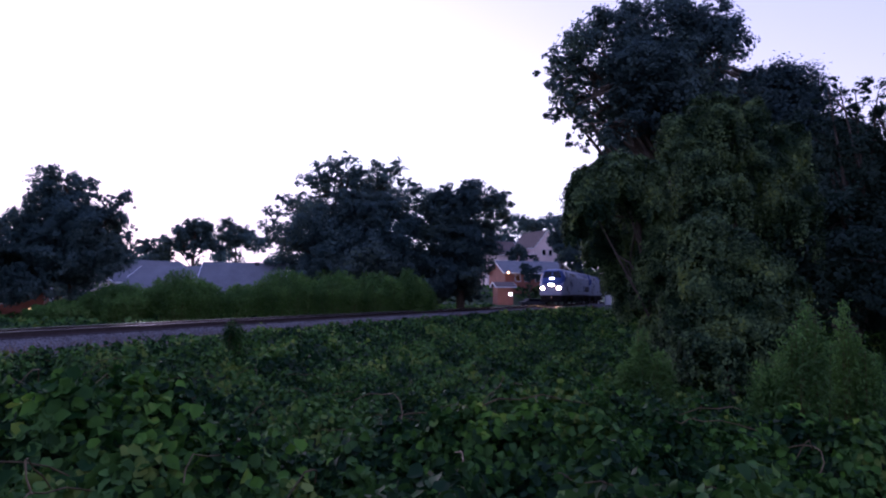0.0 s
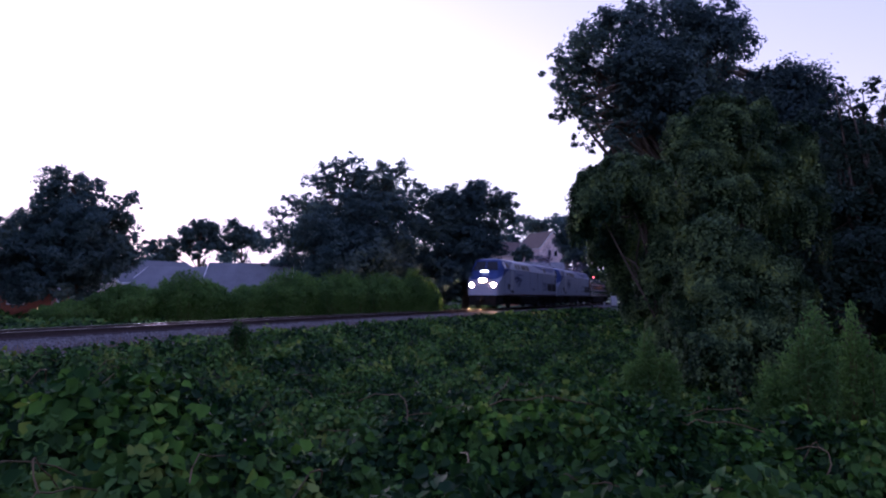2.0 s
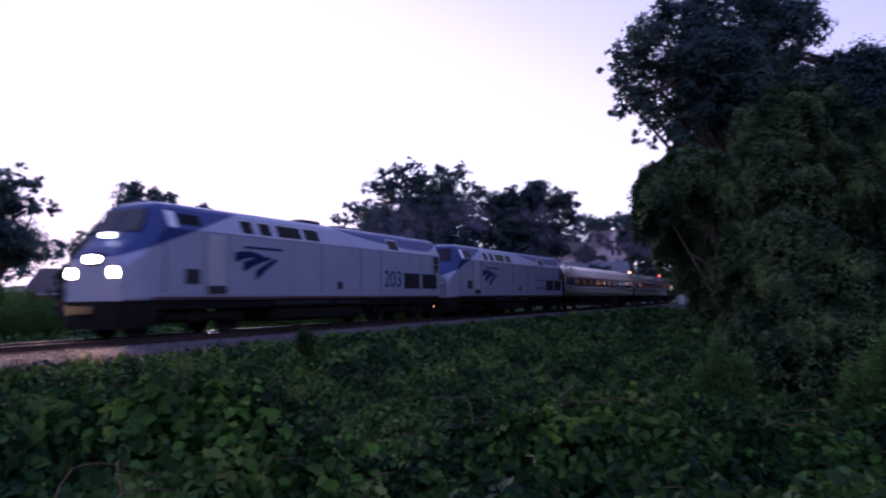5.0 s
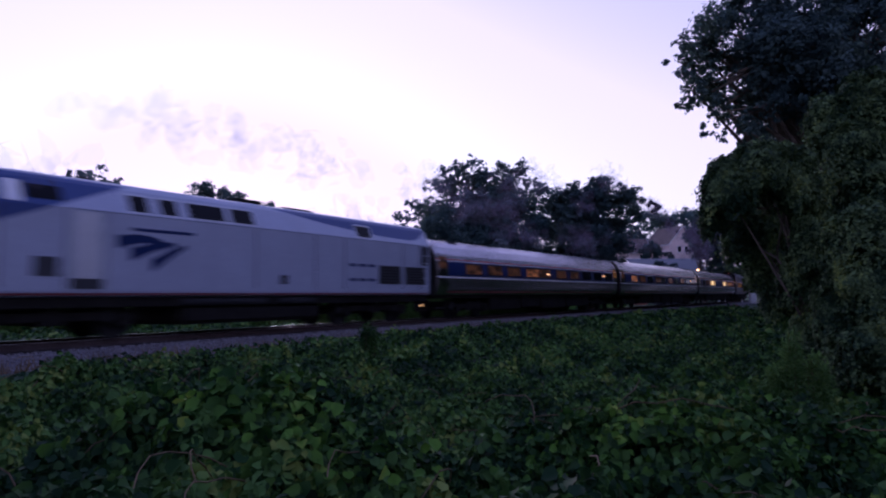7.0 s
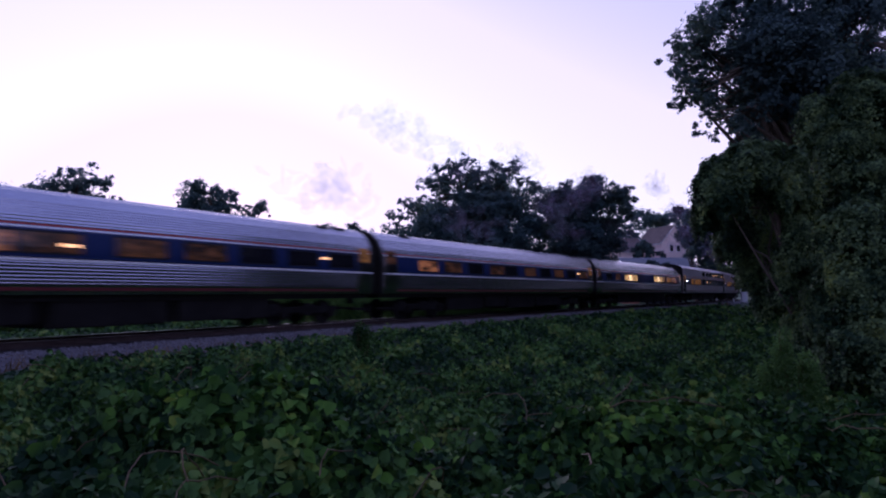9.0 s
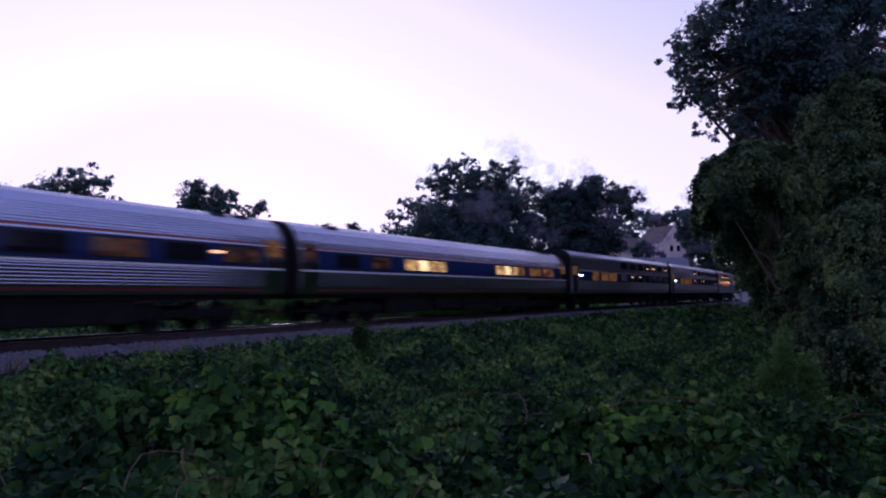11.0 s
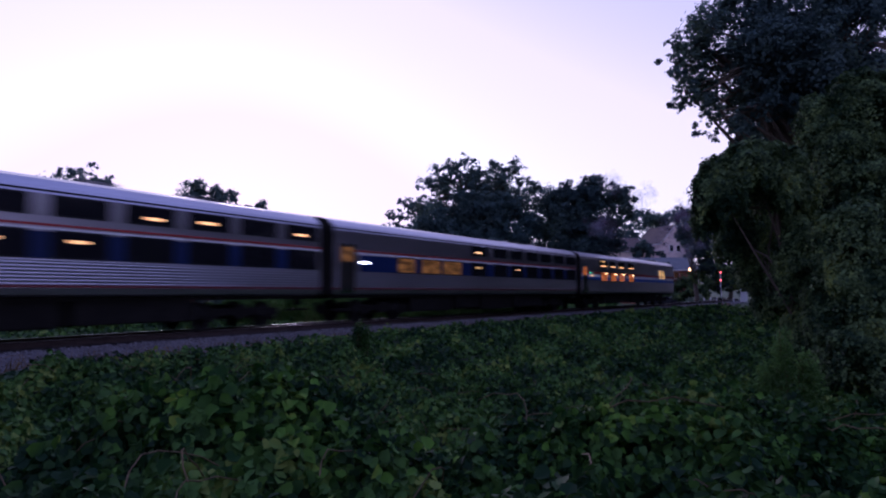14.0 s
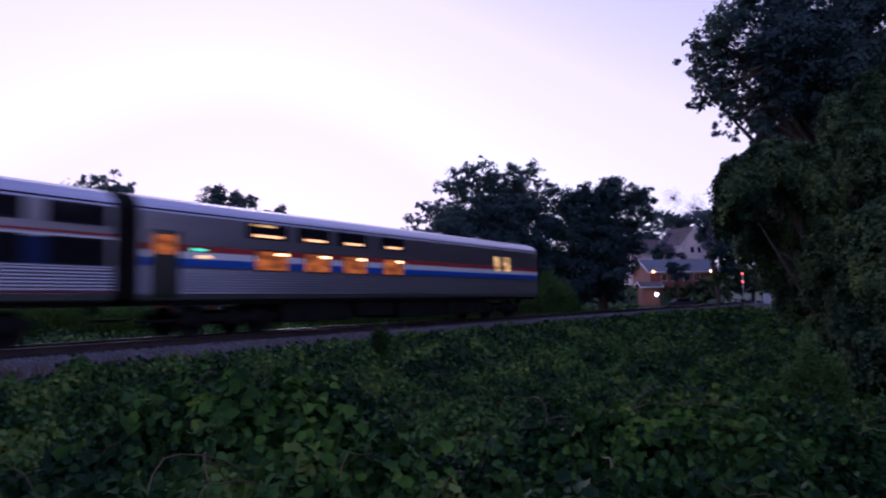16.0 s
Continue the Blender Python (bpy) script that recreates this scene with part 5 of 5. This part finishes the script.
def gable_house(label, cx, cy, yaw, length, width, eaves, ridge, wall, roof, windows=(), base=None):
    """House with walls, a gabled roof with overhang and barge boards, and windows on its walls."""
    g = foot(cx, cy)[2] if base is None else base
    h = thing("house", label, "house", pose(cx, cy, g, 0, 0, yaw), "houses near the railway")
    eaves, ridge = eaves - g, ridge - g
    l, w = length / 2, width / 2
    part("wall", loft([[(x, -w, -1.5), (x, w, -1.5), (x, w, eaves), (x, 0, ridge - 0.12), (x, -w, eaves)] for x in (-l, l)]), wall, h)
    o, k = 0.45, (ridge - eaves) / w
    for sgn in (1, -1):
        slope = part("roof_slope", loft([[(x, 0, ridge + 0.14), (x, sgn * (w + o), eaves - o * k + 0.14), (x, sgn * (w + o), eaves - o * k), (x, 0, ridge)]
                                         for x in (-l - o, l + o)]), roof, h)
        part("gutter", boxes((-l - o, l + o, sgn * (w + o) - 0.06, sgn * (w + o) + 0.06, eaves - o * k - 0.05, eaves - o * k + 0.1)), "white", slope)
        for x in (-l - o - 0.03, l + o + 0.03):
            part("barge_board", loft([[(xx, 0, ridge + 0.16), (xx, sgn * (w + o), eaves - o * k + 0.16), (xx, sgn * (w + o), eaves - o * k - 0.06), (xx, 0, ridge - 0.06)]
                                      for xx in (x - 0.02, x + 0.02)]), "white", slope)
    for face, a, z, ww, hh, p in windows:
        if face in ("front", "back"):
            y = -w if face == "front" else w
            s = -1 if face == "front" else 1
            f = part("window", boxes((a - ww / 2 - 0.08, a + ww / 2 + 0.08, min(y, y + s * 0.06), max(y, y + s * 0.06), z - 0.08, z + hh + 0.08)), "white", h)
            part("pane", boxes((a - ww / 2, a + ww / 2, min(y + s * 0.05, y + s * 0.08), max(y + s * 0.05, y + s * 0.08), z, z + hh)), p, f)
        else:
            x = -l if face == "left" else l
            s = -1 if face == "left" else 1
            f = part("window", boxes((min(x, x + s * 0.06), max(x, x + s * 0.06), a - ww / 2 - 0.08, a + ww / 2 + 0.08, z - 0.08, z + hh + 0.08)), "white", h)
            part("pane", boxes((min(x + s * 0.05, x + s * 0.08), max(x + s * 0.05, x + s * 0.08), a - ww / 2, a + ww / 2, z, z + hh)), p, f)
    return h


def wall_lamp(place, label, strength="lamp_warm", r=0.22):
    b = thing("wall_lamp", label, "lamp", pose(*place), "lamps of the low building")
    part("globe", tubes(((0, 0, -r), (0, 0, r), r * 0.8, r), seg=12), strength, b)
    part("cap", tubes(((0, 0, r), (0, 0, r + 0.1), r * 1.2, r * 0.5), seg=12), "dark", b)
    part("bracket", boxes((-0.05, 0.05, 0, 0.6, r, r + 0.06)), "dark", b)


def build_houses():
    a = (-28.33, 61.97, 3.45)
    gable_house("low house with a grey shingle roof behind the hedge", a[0], a[1], 58, 8, 5.5, 2.3, 4.1, "siding", "shingle")
    a = (-23.60, 60.03, 2.63)
    gable_house("long low house with a blue-grey shingle roof behind the hedge", a[0], a[1], -6, 6.6, 8, 1.5, 3.45, "siding", "shingle")
    a = (-17.16, 58.03, 2.61)
    h = gable_house("low house with a grey shingle roof and roof vents", a[0], a[1], 10, 6.2, 8, 1.4, 3.7, "siding", "shingle", (("front", -1.0, 0.6, 1.0, 1.0, "glass_dark"),))
    part("roof_vent", boxes((0.8, 1.2, -0.5, -0.1, 3.9, 4.5), bevel=0.03), "grille", h)
    a = (-34.33, 52.10, 1.26)
    gable_house("brick house half hidden by a tree", a[0], a[1], 20, 7, 7, 2.1, 3.9, "brick", "shingle_brown", (("front", 1.2, 1.0, 1.0, 1.2, "glass_dark"), ("right", -1.0, 1.0, 1.2, 1.2, "white")))
    wall_lamp((-28.95, 47.19, -0.18), "small warm porch lamp by the brick house", "lamp_warm", 0.2)
    # across the line: low lit building on the slope, pale houses above it
    a = (15.37, 122.76, 5.07)
    low = gable_house("low brick building with a wide grey roof and lit wall lamps", a[0], a[1], 14, 11.5, 9, 5.2, 7.3, "brick", "shingle",
                      tuple(("front", x, 1.0, 0.9, 1.1, "pane_dim") for x in (-3.4, -1.6, 0.4, 2.2)), base=2.6)
    a = (9.86, 109.76, 1.83)
    gable_house("small brick outbuilding beside the line", a[0], a[1], 10, 2.6, 3.0, 2.6, 3.2, "brick", "shingle_brown")
    wall_lamp((11.33, 115.91, 5.09), "lit orange lamp under the eaves of the low building", r=0.2)
    wall_lamp((20.29, 115.51, 5.02), "lit orange lamp at the corner of the low building", r=0.2)
    wall_lamp((10.77, 106.91, 1.28), "white lamp on the small outbuilding", "lamp_small", 0.22)
    a = (12.62, 154.52, 10.03)
    gable_house("pale two-storey house on the rise behind trees", a[0], a[1], 12, 7, 7, 10.6, 13.5, "siding", "shingle_brown", (("front", 1.2, 3.6, 1.0, 1.4, "glass_dark"), ("front", -1.2, 3.6, 1.0, 1.4, "glass_dark")), base=4.0)
    a = (21.94, 158.16, 11.35)
    gable_house("pale two-storey house with a brown roof on the rise", a[0], a[1], -62, 9, 7, 12.4, 16.2, "siding", "shingle_brown",
                (("left", 0.9, 6.4, 0.9, 1.3, "glass_dark"), ("left", -0.9, 6.4, 0.9, 1.3, "glass_dark"), ("right", 0.9, 6.4, 0.9, 1.3, "glass_dark"), ("right", -0.9, 6.4, 0.9, 1.3, "glass_dark")), base=4.0)
    # level crossing beyond the bend
    b = (23.85, 110.41, -0.07)
    g = foot(b[0], b[1])[2]
    gate = thing("crossing_gate", "raised level-crossing gate with red lamps on its arm", "crossing gate", pose(b[0], b[1], g))
    top = (24.29, 110.17, 4.41)[2] - g
    part("mast", tubes(((0, 0, 0), (0, 0, top * 0.55), 0.09, 0.08), seg=10), "steel", gate)
    arm = part("arm", boxes((0.0, 0.12, -0.06, 0.06, 0.9, top), bevel=0.02), "white", gate, "white raised arm")
    for z in (top * 0.74, top - 0.1):
        part("arm_lamp", tubes(((0.06, -0.1, z), (0.06, -0.02, z), 0.12, 0.12), seg=12), "lamp_red", arm)
    part("counterweight", boxes((-0.35, 0.2, -0.12, 0.12, 0.7, 1.1), bevel=0.04), "dark", gate)
    part("signal_head", boxes((-0.5, -0.1, -0.12, 0.02, top * 0.42, top * 0.58), bevel=0.03), "dark", gate)
    c = (27.42, 111.01, 0.60)
    cab = thing("signal_cabinet", "white metal signal cabinet beside the crossing", "cabinet", pose(*foot(c[0], c[1])))
    part("housing", boxes((-0.45, 0.45, -0.35, 0.35, 0.1, 1.7), bevel=0.04), "white", cab)
    part("plinth", boxes((-0.5, 0.5, -0.4, 0.4, -0.2, 0.12)), "ballast", cab)
    for dx, high in ((-1.32, 1.04), (-0.35, 1.06), (0.53, 1.06), (2.99, 1.02)):
        pst = thing("marker_post", "short white post at the level crossing", "post", pose(*foot(22.64 + dx, 110.18)), "posts at the crossing")
        part("post", boxes((-0.07, 0.07, -0.07, 0.07, 0, high), bevel=0.02), "white", pst)
    c = (16.68, 113.14, 0.51)
    sg = thing("diamond_sign", "small pale diamond sign on a post", "sign", pose(*foot(c[0], c[1])))
    part("post", tubes(((0, 0, 0), (0, 0, 1.3), 0.04, 0.04), seg=8), "steel", sg)
    part("board", loft([[(0.45, y, 1.3), (0, y, 1.75), (-0.45, y, 1.3), (0, y, 0.85)] for y in (-0.09, -0.05)]), "white", sg)
    c = (14.52, 107.68, 0.11)
    car = thing("parked_car", "dark grey parked car beyond the railway", "car", pose(*foot(c[0], c[1]), 0, 0, 12))
    prof = [(-2.2, 0.4), (-2.2, 0.85), (-1.5, 0.98), (-0.9, 1.42), (0.7, 1.45), (1.4, 1.0), (2.15, 0.85), (2.2, 0.4)]
    part("body", loft([[(x, y, z) for x, z in prof] for y in (-0.85, 0.85)]), "grille", car)
    part("side_window", boxes((-0.9, 0.9, -0.87, -0.84, 1.0, 1.35)), "glass_dark", car)
    for x in (-1.4, 1.4):
        for y in (-0.86, 0.72):
            part("wheel", tubes(((x, y, 0.33), (x, y + 0.14, 0.33), 0.33, 0.33), seg=16), "dark", car)


def build_far_woods():
    """Wooded skyline all round, in clumps of leaves."""
    rng = np.random.RandomState(91)
    lobes = []
    for a in np.arange(-180, 180, 2.2):
        r = rng.uniform(165, 230)
        high = 9 + 5 * rng.uniform(-1, 1) + 19 * math.exp(-((a - 9) / 9) ** 2)
        if abs(a) > 60:
            high += 6
        x, y = r * math.sin(radians(a)), r * math.cos(radians(a))
        if abs(float(beside_track(np.array([x]), np.array([y]))[0])) < 16:
            continue
        z = foot(x, y)[2]
        lobes.append((x, y, z + high * 0.5, 6 + rng.uniform(0, 3), high * 0.55))
    # wooded rise behind the pale houses
    lobes += [(13.70, 195.01, 16.47, 6.44, 4.83), (18.96, 200.96, 17.98, 5.95, 4.96), (23.85, 201.81, 18.60, 5.95, 4.63), (29.09, 199.71, 18.60, 5.86, 4.88), (34.32, 198.68, 17.88, 6.44, 5.47), (9.43, 189.33, 13.75, 6.27, 5.33), (20.74, 196.59, 12.39, 9.66, 6.44), (31.82, 198.62, 12.28, 9.66, 6.44),
              (13.5, 192, 18.5, 6.2, 5), (20, 196, 20, 7, 5.5), (27, 199, 20.8, 7, 5.5), (33.5, 199, 20, 6.2, 5)]
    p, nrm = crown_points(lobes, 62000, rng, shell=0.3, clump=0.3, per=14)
    ob = part("distant_woods", leaves(p, nrm, rng.uniform(0.7, 1.4, len(p)), 0.7, rng), "hazed_far_leaf")
    tagged(ob, "dark wooded skyline behind the houses", "woods", kind="stuff")


def build_near_woods():
    """Wood added along the line behind the vine-grown trees to darken the coaches; an unseen ring closes the place
    behind the camera.
    """
    rng = np.random.RandomState(95)
    lobes = []
    def stand(x, y, low, high, r):
        az = math.degrees(math.atan2(x, y))
        far = math.hypot(x, y)
        edge = az - math.degrees(r / far)
        if edge < (10.6 if far < 85 else 14.8):
            return
        g, h = foot(x, y)[2], min(rng.uniform(low, high), (0.2 if edge < 12.5 else 0.36 if az < 24 else 0.26 if az < 38 else 0.6) * far)
        # those towards the crossing carry their crowns high
        for u in ((0.2, 0.5, 0.8) if edge > 14.8 else (0.62, 0.84)):
            lobes.append((x, y, g + u * h, r * (1.15 - 0.4 * u), (0.24 if edge > 14.8 else 0.17) * h))
    # added behind the vine-grown trees so that coach sides reflect dark leaves
    for s in np.arange(20, 215, 2.4):
        p, d = on_track(s)
        near = 6.2 if s > 76 else 7.0 if s > 42 else 11.5
        for q in (near, near + 4):
            q += rng.uniform(0, 1.0)
            stand(p[0] + d[1] * q, p[1] - d[0] * q, 17, 20, 2.3)
    for k in range(130):
        x, y = rng.uniform(16, 55), rng.uniform(20, 90)
        if math.degrees(math.atan2(x, y)) > 19.5 and float(beside_track(np.array([x]), np.array([y]))[0]) > 12:
            stand(x, y, 16, 21, 2.8)
    p, nrm = crown_points(lobes, 230000, rng, shell=0.5, clump=0.3, per=14)
    tagged(part("added_wood_along_line", leaves(p, nrm, rng.uniform(0.5, 0.8, len(p)), 0.45, rng), "wood"), "dark wood added along the far part of the line to shade the coaches", "woods", kind="stuff")
    # never in view: added to keep sky light off the train and bank
    lobes = []
    for a in np.arange(62, 300, 6.5):
        r = rng.uniform(26, 36)
        x, y = r * math.sin(radians(a)), r * math.cos(radians(a))
        if abs(float(beside_track(np.array([x]), np.array([y]))[0])) < 8:
            continue
        lobes.append((x, y, 3.5, 3.6, 5.0)), lobes.append((x, y, 9.5, 3.2, 4.0))
    p, nrm = crown_points(lobes, 40000, rng, shell=0.3, clump=0.3, per=14)
    tagged(part("unseen_wood_behind", leaves(p, nrm, rng.uniform(0.6, 1.0, len(p)), 0.5, rng), "oak"), "unseen dark wood added behind the camera to cut the sky light", "woods", kind="stuff")


def build_slope_bushes():
    """Low dark growth on the slope between the crossing and the low building."""
    rng = np.random.RandomState(97)
    lobes = [(13.89, 114.60, 1.46, 1.31, 0.84), (15.69, 115.93, 1.73, 2.07, 1.22), (18.00, 116.34, 1.89, 2.07, 1.32), (19.96, 115.66, 2.14, 1.86, 1.49), (21.78, 114.96, 2.30, 2.03, 1.66), (23.78, 115.33, 2.19, 1.85, 1.66), (26.10, 116.78, 2.09, 2.24, 1.86),
             (19.07, 102.21, 2.66, 1.23, 1.81), (22.05, 117.93, 4.23, 1.52, 1.33), (23.83, 118.23, 4.59, 1.71, 1.71), (16.29, 114.07, 0.69, 3.69, 0.74), (20.64, 113.85, 0.65, 3.66, 0.73), (26.62, 120.80, 4.25, 2.51, 1.74)]
    p, nrm = crown_points(lobes, 16000, rng, shell=0.4, clump=0.3, per=12)
    tagged(part("slope_bushes", leaves(p, nrm, rng.uniform(0.25, 0.45, len(p)), 0.28, rng), "vine"), "dark green bushes on the slope by the crossing", "bushes", kind="stuff")


build_houses()
build_slope_bushes()
build_far_woods()
build_near_woods()


def motions():
    move_train()
    move_smoke()


motions()
